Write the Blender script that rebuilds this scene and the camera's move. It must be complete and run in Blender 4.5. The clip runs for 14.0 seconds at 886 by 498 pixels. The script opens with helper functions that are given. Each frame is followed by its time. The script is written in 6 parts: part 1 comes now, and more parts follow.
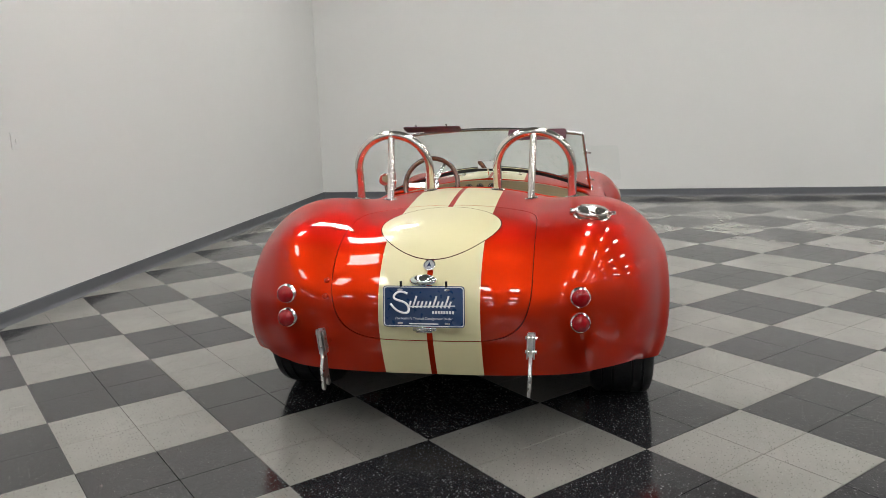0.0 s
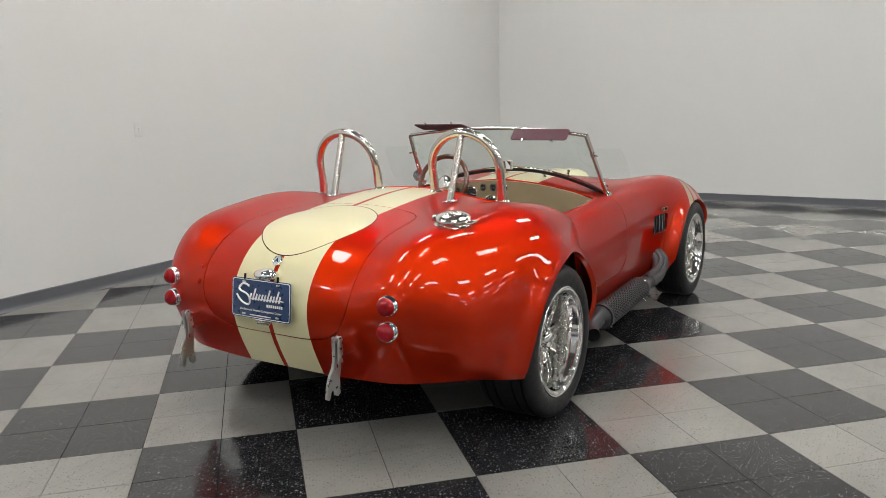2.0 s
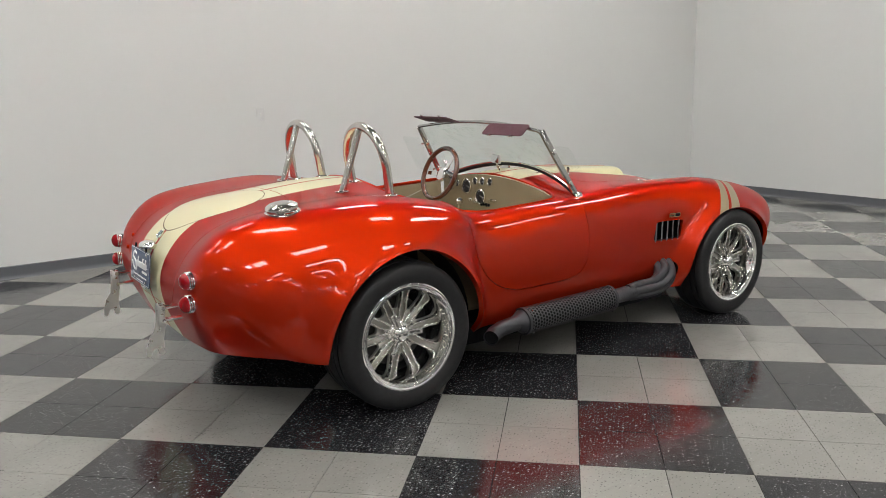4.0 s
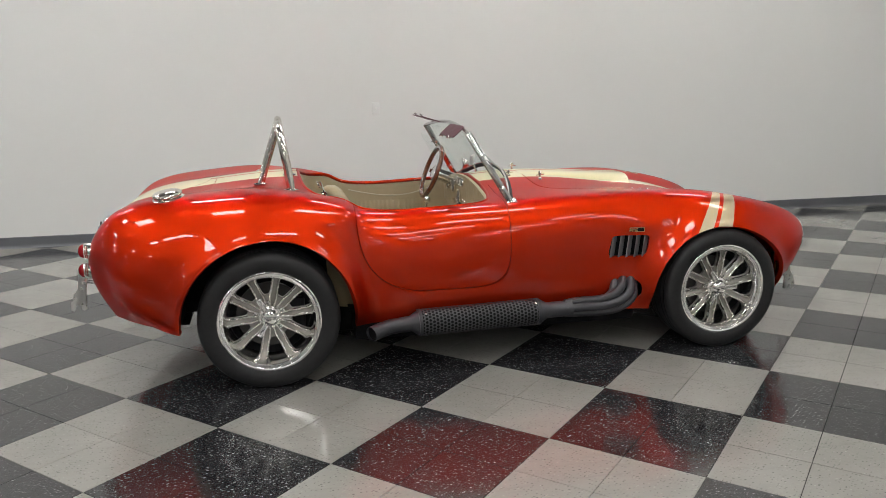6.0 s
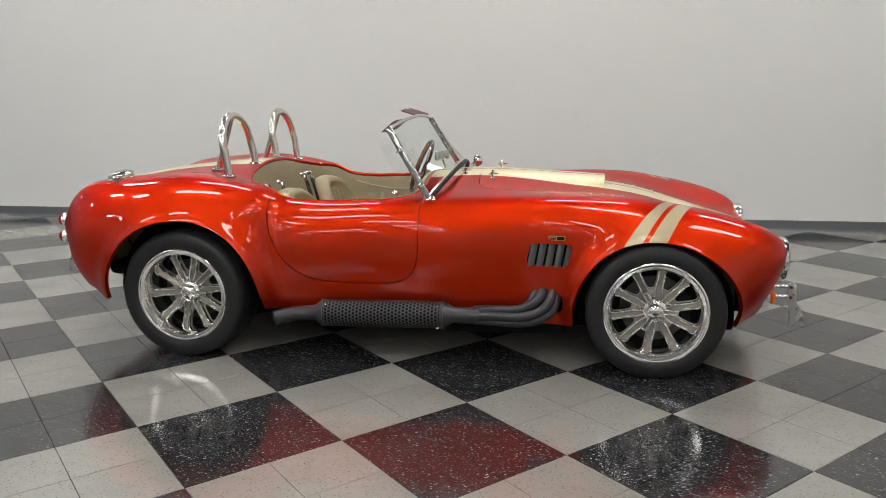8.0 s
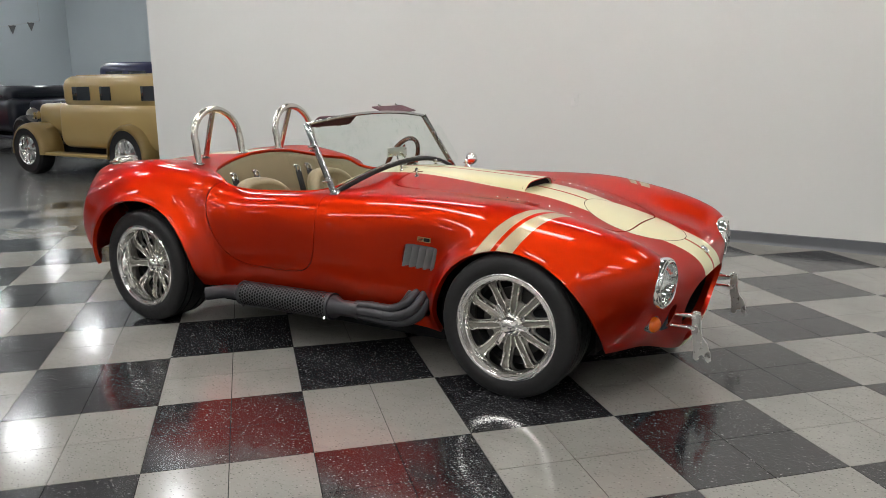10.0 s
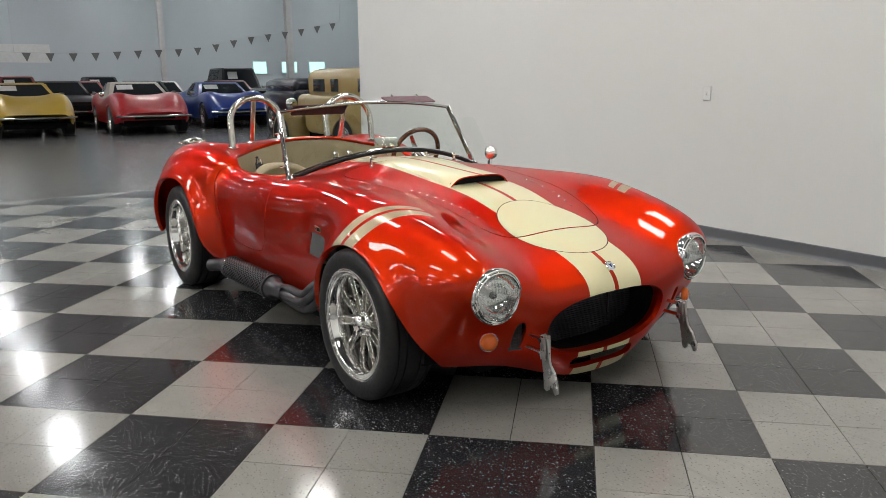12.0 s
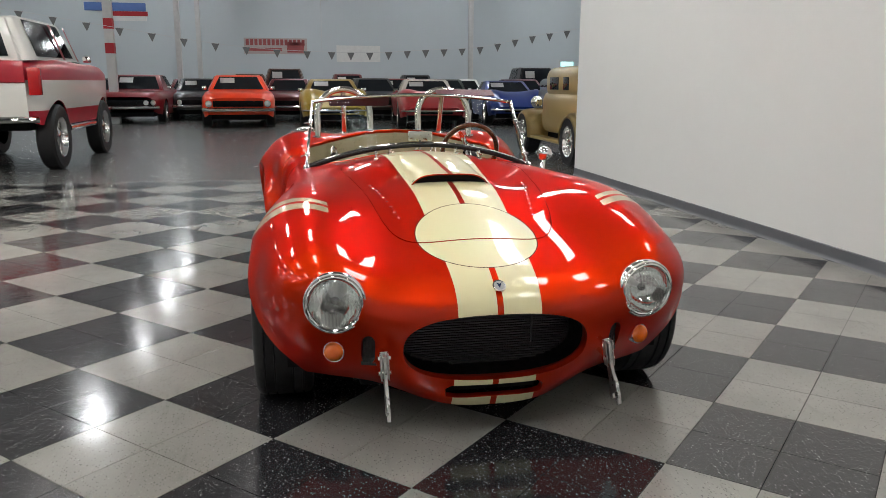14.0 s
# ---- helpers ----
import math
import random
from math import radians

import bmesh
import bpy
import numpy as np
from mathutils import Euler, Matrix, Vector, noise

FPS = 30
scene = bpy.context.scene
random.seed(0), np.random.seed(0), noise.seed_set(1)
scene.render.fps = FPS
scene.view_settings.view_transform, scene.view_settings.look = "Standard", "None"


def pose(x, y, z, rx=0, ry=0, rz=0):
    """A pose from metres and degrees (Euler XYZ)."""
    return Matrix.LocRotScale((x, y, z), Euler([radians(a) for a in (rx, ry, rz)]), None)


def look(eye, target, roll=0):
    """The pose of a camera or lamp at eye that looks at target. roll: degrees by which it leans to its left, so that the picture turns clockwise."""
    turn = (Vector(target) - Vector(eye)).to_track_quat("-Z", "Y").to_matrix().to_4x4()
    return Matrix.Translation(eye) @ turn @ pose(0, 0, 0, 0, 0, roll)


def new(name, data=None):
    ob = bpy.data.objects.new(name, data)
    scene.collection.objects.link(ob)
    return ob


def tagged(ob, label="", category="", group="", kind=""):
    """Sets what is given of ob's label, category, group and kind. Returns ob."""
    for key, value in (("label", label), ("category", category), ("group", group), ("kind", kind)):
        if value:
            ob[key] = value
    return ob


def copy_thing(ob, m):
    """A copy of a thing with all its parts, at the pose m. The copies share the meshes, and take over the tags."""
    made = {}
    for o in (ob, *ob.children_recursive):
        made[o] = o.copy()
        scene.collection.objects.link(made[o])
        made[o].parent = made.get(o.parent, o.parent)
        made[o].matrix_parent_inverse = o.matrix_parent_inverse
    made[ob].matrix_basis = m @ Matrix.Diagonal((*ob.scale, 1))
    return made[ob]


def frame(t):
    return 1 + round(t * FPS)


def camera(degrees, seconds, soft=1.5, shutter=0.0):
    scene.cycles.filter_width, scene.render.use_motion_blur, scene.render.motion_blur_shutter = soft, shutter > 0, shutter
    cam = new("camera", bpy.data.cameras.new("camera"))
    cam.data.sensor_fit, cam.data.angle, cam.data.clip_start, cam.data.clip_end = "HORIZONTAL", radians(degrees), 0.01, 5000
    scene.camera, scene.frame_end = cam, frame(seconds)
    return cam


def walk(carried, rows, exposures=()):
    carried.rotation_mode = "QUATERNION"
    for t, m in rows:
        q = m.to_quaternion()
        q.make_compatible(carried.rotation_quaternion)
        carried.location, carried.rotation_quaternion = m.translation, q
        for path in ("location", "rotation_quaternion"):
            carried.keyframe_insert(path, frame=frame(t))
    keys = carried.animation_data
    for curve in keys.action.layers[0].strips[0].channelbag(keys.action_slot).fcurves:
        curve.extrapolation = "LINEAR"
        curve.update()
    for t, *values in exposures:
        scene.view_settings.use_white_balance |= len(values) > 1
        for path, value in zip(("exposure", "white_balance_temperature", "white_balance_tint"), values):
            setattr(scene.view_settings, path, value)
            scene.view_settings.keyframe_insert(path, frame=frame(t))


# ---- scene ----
cam = camera(59.79, 14.0, soft=0.85)
PATH = [
    (0, (-4.711, -0.556, 1.353), (-2.779, -0.204, 0.975), -1.81),
    (0.5, (-4.581, -0.951, 1.347), (-2.684, -0.441, 0.972), -1.77),
    (1, (-4.472, -1.319, 1.339), (-2.631, -0.633, 0.965), -1.66),
    (1.5, (-4.291, -1.703, 1.336), (-2.527, -0.838, 0.961), -1.57),
    (2, (-4.087, -2.092, 1.343), (-2.419, -1.056, 0.964), -1.45),
    (2.5, (-3.864, -2.510, 1.356), (-2.308, -1.314, 0.971), -1.36),
    (3, (-3.560, -2.866, 1.354), (-2.135, -1.518, 0.963), -1.26),
    (3.2, (-3.447, -2.999, 1.348), (-2.077, -1.596, 0.955), -1.17),
    (3.73, (-3.059, -3.359, 1.349), (-1.849, -1.818, 0.951), -1.13),
    (4.25, (-2.648, -3.662, 1.349), (-1.607, -2.002, 0.947), -1.05),
    (4.78, (-2.195, -3.923, 1.351), (-1.339, -2.162, 0.944), -0.98),
    (5.3, (-1.712, -4.115, 1.336), (-1.047, -2.273, 0.928), -0.92),
    (5.5, (-1.541, -4.185, 1.347), (-0.946, -2.321, 0.935), -0.90),
    (6, (-1.089, -4.351, 1.371), (-0.684, -2.436, 0.960), -0.81),
    (6.5, (-0.617, -4.415, 1.378), (-0.405, -2.470, 0.965), -0.72),
    (7, (-0.142, -4.450, 1.354), (-0.121, -2.493, 0.943), -0.63),
    (7.5, (0.318, -4.401, 1.332), (0.156, -2.450, 0.922), -0.58),
    (8, (0.771, -4.323, 1.343), (0.435, -2.395, 0.929), -0.55),
    (8.5, (1.248, -4.247, 1.347), (0.735, -2.358, 0.936), -0.55),
    (9, (1.712, -4.086, 1.357), (1.032, -2.252, 0.940), -0.40),
    (9.2, (1.898, -4.020, 1.344), (1.148, -2.213, 0.927), -0.44),
    (9.72, (2.342, -3.789, 1.342), (1.412, -2.069, 0.923), -0.50),
    (10.25, (2.771, -3.504, 1.333), (1.665, -1.891, 0.912), -0.53),
    (10.78, (3.159, -3.168, 1.323), (1.886, -1.685, 0.899), -0.56),
    (11.3, (3.482, -2.796, 1.316), (2.057, -1.459, 0.892), -0.57),
    (11.5, (3.603, -2.647, 1.302), (2.123, -1.371, 0.876), -0.56),
    (12, (3.855, -2.254, 1.299), (2.248, -1.142, 0.872), -0.50),
    (12.5, (4.014, -1.824, 1.300), (2.296, -0.893, 0.873), -0.39),
    (13, (4.148, -1.412, 1.290), (2.340, -0.671, 0.863), -0.19),
    (13.5, (4.202, -1.008, 1.274), (2.326, -0.463, 0.846), -0.19),
    (14, (4.234, -0.661, 1.246), (2.314, -0.296, 0.824), 0.23),
]
walk(cam, [(t, look(eye, target, roll)) for t, eye, target, roll in PATH])

# ---- light: rows of ceiling fixtures, a faint grey surround ----
world = bpy.data.worlds.new("world")
scene.world = world
world.use_nodes = True
world.node_tree.nodes["Background"].inputs[0].default_value = (0.75, 0.85, 1.0, 1)
world.node_tree.nodes["Background"].inputs[1].default_value = 0.05
scene.view_settings.exposure = 0.0
CEILING = 4.6


# ---- materials ----
def shader(name):
    m = bpy.data.materials.new(name)
    m.use_nodes = True
    t = m.node_tree
    return m, t, t.nodes["Principled BSDF"]


def node(t, kind, **values):
    n = t.nodes.new(kind)
    for key, value in values.items():
        n.inputs[key.replace("_", " ")].default_value = value
    return n


def mix_colour(t, fac, a, b):
    """Mixes the colours a and b by a socket."""
    n = t.nodes.new("ShaderNodeMix")
    n.data_type = "RGBA"
    t.links.new(fac, n.inputs[0])
    for k, c in ((6, a), (7, b)):
        if isinstance(c, tuple):
            n.inputs[k].default_value = (*c, 1)
        else:
            t.links.new(c, n.inputs[k])
    return n.outputs[2]


def coords(t):
    return t.nodes.new("ShaderNodeTexCoord").outputs["Object"]


def world_coords(t):
    return t.nodes.new("ShaderNodeNewGeometry").outputs["Position"]


def noise_tex(t, scale, detail=3.0, where=None, rough=0.5):
    n = node(t, "ShaderNodeTexNoise", Scale=scale, Detail=detail, Roughness=rough)
    t.links.new(where or coords(t), n.inputs["Vector"])
    return n.outputs[0]


def ramp(t, value, lo, hi, a=0.0, b=1.0):
    n = t.nodes.new("ShaderNodeMapRange")
    n.inputs[1].default_value, n.inputs[2].default_value = lo, hi
    n.inputs[3].default_value, n.inputs[4].default_value = a, b
    t.links.new(value, n.inputs[0])
    return n.outputs[0]


def bump(t, b, height, strength, distance=0.01):
    n = node(t, "ShaderNodeBump", Strength=strength, Distance=distance)
    t.links.new(height, n.inputs["Height"])
    t.links.new(n.outputs[0], b.inputs["Normal"])


def plain(name, colour, rough=0.5, metal=0.0, coat=0.0, vary=0.12, scale=6.0, grain=0.0, grain_scale=150.0, spec=0.5):
    """A surface of one colour with soft stains, uneven gloss and a fine grain."""
    m, t, b = shader(name)
    big = noise_tex(t, scale, 4.0)
    low = tuple(c * (1 - vary) for c in colour)
    high = tuple(min(1, c * (1 + vary)) for c in colour)
    t.links.new(mix_colour(t, big, low, high), b.inputs["Base Color"])
    b.inputs["Metallic"].default_value = metal
    b.inputs["Specular IOR Level"].default_value = spec
    fine = noise_tex(t, scale * 7, 3.0)
    t.links.new(ramp(t, fine, 0.3, 0.7, rough * 0.85, min(1, rough * 1.15)), b.inputs["Roughness"])
    b.inputs["Coat Weight"].default_value = coat
    b.inputs["Coat Roughness"].default_value = 0.03
    if grain:
        bump(t, b, noise_tex(t, grain_scale, 2.0), grain, 0.002)
    return m


def paint(name, colour, metal, rough, flake=0.0, edge=(1.0, 1.0, 1.0), coat=0.6):
    """Car paint under clear lacquer, with fine metallic flake."""
    m, t, b = shader(name)
    big = noise_tex(t, 1.5, 2.0)
    c = mix_colour(t, big, tuple(v * 0.95 for v in colour), tuple(min(1, v * 1.05) for v in colour))
    t.links.new(c, b.inputs["Base Color"])
    b.inputs["Metallic"].default_value = metal
    b.inputs["Roughness"].default_value = rough
    b.inputs["Coat Weight"].default_value = coat
    b.inputs["Coat Roughness"].default_value = 0.02
    b.inputs["Coat IOR"].default_value = 1.44
    b.inputs["Specular Tint"].default_value = (*edge, 1)
    if flake:
        bump(t, b, noise_tex(t, 900.0, 1.0), flake, 0.0006)
    return m


def thin_glass(name, colour, shine=0.22):
    """A thin clear pane: it lets light straight through and mirrors a little, more at a slant."""
    m, t, b = shader(name)
    clear, gloss, mix = t.nodes.new("ShaderNodeBsdfTransparent"), t.nodes.new("ShaderNodeBsdfGlossy"), t.nodes.new("ShaderNodeMixShader")
    clear.inputs[0].default_value, gloss.inputs["Roughness"].default_value = (*colour, 1), 0.01
    slant = node(t, "ShaderNodeLayerWeight", Blend=0.5)
    power = t.nodes.new("ShaderNodeMath")
    power.operation = "POWER"
    power.inputs[1].default_value = 4.0
    t.links.new(slant.outputs["Facing"], power.inputs[0])
    t.links.new(ramp(t, power.outputs[0], 0.0, 1.0, 0.005, shine), mix.inputs[0])
    t.links.new(clear.outputs[0], mix.inputs[1])
    t.links.new(gloss.outputs[0], mix.inputs[2])
    t.links.new(mix.outputs[0], t.nodes["Material Output"].inputs[0])
    return m


def glow(name, colour, strength):
    m, t, b = shader(name)
    b.inputs["Base Color"].default_value = (*colour, 1)
    b.inputs["Emission Color"].default_value = (*colour, 1)
    b.inputs["Emission Strength"].default_value = strength
    return m


def vinyl_tile(name, ground, vein, chip_light, chip_dark, amount):
    """Speckled vinyl composition tile, waxed: chips of two colours, drifting tone, scuffed gloss."""
    m, t, b = shader(name)
    where = world_coords(t)
    info = t.nodes.new("ShaderNodeObjectInfo").outputs["Random"]
    drift = noise_tex(t, 2.3, 4.0, where)
    c = mix_colour(t, ramp(t, drift, 0.3, 0.7), ground, vein)
    tone = mix_colour(t, ramp(t, info, 0.0, 1.0, 0.0, 0.22), c, tuple(v * 0.72 for v in ground))
    warp = node(t, "ShaderNodeMapping", Rotation=(0, 0, 0.6), Scale=(1.0, 1.7, 1.0))
    t.links.new(where, warp.inputs["Vector"])
    ragged = t.nodes.new("ShaderNodeVectorMath")
    ragged.operation = "MULTIPLY_ADD"
    ragged.inputs[1].default_value = (0.014, 0.014, 0.0)
    blur = node(t, "ShaderNodeTexNoise", Scale=110.0, Detail=1.0)
    t.links.new(where, blur.inputs["Vector"])
    t.links.new(blur.outputs["Color"], ragged.inputs[0])
    t.links.new(warp.outputs[0], ragged.inputs[2])
    c = tone
    for scale, size, share, ink in ((46.0, 0.17, 0.30 + amount, chip_light), (82.0, 0.20, 0.24 + amount, chip_light), (62.0, 0.22, 0.25 - 1.5 * amount, chip_dark)):
        cell = node(t, "ShaderNodeTexVoronoi", Scale=scale)
        cell.voronoi_dimensions = "2D"
        t.links.new(ragged.outputs[0], cell.inputs["Vector"])
        inside = ramp(t, cell.outputs["Distance"], size * 0.7, size * 1.15, 1.0, 0.0)
        split = t.nodes.new("ShaderNodeSeparateColor")
        t.links.new(cell.outputs["Color"], split.inputs[0])
        chosen = ramp(t, split.outputs[0], 1 - share, 1 - share + 0.25, 0.0, 0.9)
        both = t.nodes.new("ShaderNodeMath")
        both.operation = "MULTIPLY"
        t.links.new(inside, both.inputs[0])
        t.links.new(chosen, both.inputs[1])
        c = mix_colour(t, both.outputs[0], c, ink)
    scuff = noise_tex(t, 9.0, 5.0, where, 0.7)
    c = mix_colour(t, ramp(t, scuff, 0.62, 0.8, 0.0, 0.35), c, tuple(v * 0.6 for v in ground))
    stretch = t.nodes.new("ShaderNodeMapping")
    stretch.inputs["Rotation"].default_value = (0, 0, 0.9)
    stretch.inputs["Scale"].default_value = (1.0, 7.0, 1.0)
    t.links.new(where, stretch.inputs["Vector"])
    streak = noise_tex(t, 3.2, 6.0, stretch.outputs[0], 0.75)
    c = mix_colour(t, ramp(t, streak, 0.55, 0.72, 0.0, 0.30), c, tuple(v * 0.55 for v in ground))
    c = mix_colour(t, ramp(t, streak, 0.42, 0.30, 0.0, 0.07), c, chip_light)
    t.links.new(c, b.inputs["Base Color"])
    t.links.new(ramp(t, scuff, 0.35, 0.7, 0.09, 0.21), b.inputs["Roughness"])
    b.inputs["Specular IOR Level"].default_value = 0.72
    wave = noise_tex(t, 5.0, 2.0, where)
    bump(t, b, wave, 0.12, 0.003)
    return m


RED = paint("candy red metallic paint", (0.51, 0.024, 0.003), 0.92, 0.42, 0.08, (0.75, 0.045, 0.006), 0.65)
CREAM = paint("cream stripe paint", (0.69, 0.63, 0.375), 0.0, 0.35)
GOLD = paint("champagne metallic stripe paint", (0.44, 0.36, 0.235), 0.85, 0.42, 0.1)
PINLINE = plain("dark brown pinstripe paint", (0.06, 0.014, 0.009), 0.5, spec=0.12)
CHROME = plain("chrome", (0.80, 0.79, 0.77), 0.09, 1.0, vary=0.03)
ALU = plain("polished aluminium", (0.91, 0.905, 0.89), 0.11, 1.0, vary=0.02, scale=14)
CAST = plain("satin cast alloy", (0.80, 0.785, 0.745), 0.24, 1.0, vary=0.02, scale=6)
# darker than the ribs: the groove's shade is put into the web's colour
WEB = plain("groove-shaded cast web", (0.36, 0.345, 0.315), 0.42, 0.8, vary=0.04, scale=8)
HOOP = plain("polished stainless tube", (0.66, 0.63, 0.58), 0.19, 1.0, vary=0.04)
DARK_STEEL = plain("dull brake steel", (0.06, 0.058, 0.056), 0.45, 0.7, vary=0.15)
FRAME = plain("polished screen frame", (0.50, 0.50, 0.49), 0.16, 1.0, vary=0.05)
STEEL = plain("brushed steel", (0.62, 0.61, 0.59), 0.30, 1.0, vary=0.06)
RUBBER = plain("tyre rubber", (0.011, 0.011, 0.012), 0.52, vary=0.25, scale=9, grain=0.15, spec=0.4)
BLACK = plain("matt black", (0.006, 0.006, 0.007), 0.75, vary=0.2, spec=0.15)
SHIELD = plain("grey heat shield coating", (0.045, 0.045, 0.049), 0.45, 0.2, vary=0.12)
PIPE = plain("heat-proof black exhaust coating", (0.034, 0.034, 0.039), 0.38, 0.2, vary=0.2, grain=0.2)
LEATHER = plain("beige leather", (0.32, 0.255, 0.155), 0.48, vary=0.12, scale=5, grain=0.35, grain_scale=220)
CARPET = plain("tan carpet", (0.30, 0.25, 0.17), 0.95, vary=0.2, grain=0.6, grain_scale=400, spec=0.2)
WOOD = plain("varnished dark wood", (0.10, 0.025, 0.010), 0.25, coat=1.0, vary=0.35, scale=12)
GLASS = thin_glass("clear glass", (0.90, 0.945, 0.92))
PLASTIC = thin_glass("clear plastic", (0.975, 0.985, 0.98), 0.15)
RED_LENS = plain("red lens", (0.27, 0.003, 0.006), 0.12, coat=0.1, vary=0.15, scale=50, spec=0.4)
AMBER = plain("amber lens", (0.62, 0.105, 0.003), 0.25, coat=0.4, vary=0.08, scale=60)
GREY_TILE = vinyl_tile("grey speckled vinyl tile", (0.222, 0.217, 0.196), (0.278, 0.270, 0.246), (0.34, 0.335, 0.31), (0.11, 0.105, 0.098), -0.10)
BLACK_TILE = vinyl_tile("black speckled vinyl tile", (0.016, 0.016, 0.018), (0.024, 0.024, 0.027), (0.34, 0.34, 0.33), (0.012, 0.012, 0.012), 0.0)
WALL = plain("off-white wall paint", (0.70, 0.70, 0.685), 0.55, vary=0.03, scale=0.7, grain=0.08, grain_scale=60)
CEIL = plain("white ceiling", (0.72, 0.72, 0.70), 0.8, vary=0.04, scale=1.0)
DARK_CEIL = plain("dark grey open ceiling", (0.10, 0.10, 0.10), 0.8, vary=0.08, scale=1.0)
BASE = plain("dark grey vinyl baseboard", (0.105, 0.11, 0.12), 0.4, vary=0.12, scale=3)
HALL_WALL = plain("pale blue-grey hall paint", (0.575, 0.625, 0.65), 0.6, vary=0.05, scale=0.4)
SOUTH_WALL = plain("light grey wall paint", (0.42, 0.42, 0.41), 0.6, vary=0.05, scale=0.4)


# ---- mesh helpers ----
def part(name, bm, material, parent=None, label="", at=None, angle=35.0):
    """Links a bmesh as one mesh object; edges flatter than the angle are shaded smooth."""
    me = bpy.data.meshes.new(name)
    bm.normal_update()
    for f in bm.faces:
        f.smooth = True
    for e in bm.edges:
        e.smooth = len(e.link_faces) == 2 and e.calc_face_angle(0.0) < radians(angle)
    bm.to_mesh(me)
    bm.free()
    for m in material if isinstance(material, (list, tuple)) else [material]:
        me.materials.append(m)
    ob = new(name, me)
    if at is not None:
        ob.matrix_basis = at
    if parent is not None:
        ob.parent = parent
    if label:
        ob["label"] = label
    return ob


def repeat(ob, parent, m):
    """The same mesh once more as a part of parent."""
    c = new(ob.name.split(".")[0], ob.data)
    c.parent, c.matrix_basis = parent, m
    if "label" in ob:
        c["label"] = ob["label"]
    return c


def box(bm, x0, x1, y0, y1, z0, z1, bevel=0.0, m=None, seg=2):
    vs = [bm.verts.new((x, y, z)) for x in (x0, x1) for y in (y0, y1) for z in (z0, z1)]
    fs = [bm.faces.new([vs[i] for i in q]) for q in ((0, 1, 3, 2), (4, 6, 7, 5), (0, 4, 5, 1), (2, 3, 7, 6), (0, 2, 6, 4), (1, 5, 7, 3))]
    out = vs
    if bevel:
        r = bmesh.ops.bevel(bm, geom=list({e for f in fs for e in f.edges}), offset=bevel, segments=seg, affect="EDGES", profile=0.5)
        out = list({v for f in r["faces"] for v in f.verts} | {v for v in vs if v.is_valid})
    if m is not None:
        bmesh.ops.transform(bm, matrix=m, verts=out)
    return bm


def lathe(bm, profile, steps=48, m=None, close=False):
    """Turns (radius, height) pairs about local z."""
    rings = []
    for r, h in profile:
        rings.append([bm.verts.new((r * math.cos(2 * math.pi * k / steps), r * math.sin(2 * math.pi * k / steps), h)) for k in range(steps)] if r > 1e-6 else [bm.verts.new((0, 0, h))])
    for a, b in zip(rings, rings[1:]):
        for k in range(steps):
            q = [a[k % len(a)], a[(k + 1) % len(a)], b[(k + 1) % len(b)], b[k % len(b)]]
            q = list(dict.fromkeys(q))
            if len(q) > 2:
                bm.faces.new(q)
    if m is not None:
        bmesh.ops.transform(bm, matrix=m, verts=[v for r in rings for v in r])
    return bm


def tube(bm, points, radius, steps=12, caps=True, closed=False):
    """A round bar along a list of points; radius may be one number or one a point."""
    pts = [Vector(p) for p in points]
    n = len(pts)
    radii = radius if isinstance(radius, (list, tuple)) else [radius] * n
    rings, up = [], None
    for k, p in enumerate(pts):
        d = (pts[(k + 1) % n] - pts[k - 1]) if closed or 0 < k < n - 1 else (pts[1] - pts[0] if k == 0 else pts[-1] - pts[-2])
        d.normalize()
        if up is None:
            up = d.orthogonal().normalized()
        up = (up - d * up.dot(d)).normalized()
        side = d.cross(up)
        rings.append([bm.verts.new(p + radii[k] * (math.cos(a) * up + math.sin(a) * side)) for a in (2 * math.pi * i / steps for i in range(steps))])
    for a, b in list(zip(rings, rings[1:])) + ([(rings[-1], rings[0])] if closed else []):
        for i in range(steps):
            bm.faces.new((a[i], a[(i + 1) % steps], b[(i + 1) % steps], b[i]))
    if caps and not closed:
        bm.faces.new(rings[0][::-1])
        bm.faces.new(rings[-1])
    return bm


def prism(bm, outline, z0, z1, m=None, bevel=0.0):
    """A flat outline in xy, given thickness along z."""
    low = [bm.verts.new((x, y, z0)) for x, y in outline]
    high = [bm.verts.new((x, y, z1)) for x, y in outline]
    n = len(outline)
    fs = [bm.faces.new(low[::-1]), bm.faces.new(high)]
    for i in range(n):
        fs.append(bm.faces.new((low[i], low[(i + 1) % n], high[(i + 1) % n], high[i])))
    vs = low + high
    if bevel:
        r = bmesh.ops.bevel(bm, geom=[e for e in fs[1].edges], offset=bevel, segments=2, affect="EDGES", profile=0.5)
        vs = list({v for f in r["faces"] for v in f.verts} | {v for v in vs if v.is_valid})
    if m is not None:
        bmesh.ops.transform(bm, matrix=m, verts=vs)
    return bm


def rounded(w, h, r, n=6):
    """A rectangle's outline with round corners, about the origin."""
    out = []
    for cx, cy, a0 in ((w / 2 - r, h / 2 - r, 0), (-w / 2 + r, h / 2 - r, 90), (-w / 2 + r, -h / 2 + r, 180), (w / 2 - r, -h / 2 + r, 270)):
        out += [(cx + r * math.cos(radians(a0 + 90 * k / n)), cy + r * math.sin(radians(a0 + 90 * k / n))) for k in range(n + 1)]
    return out


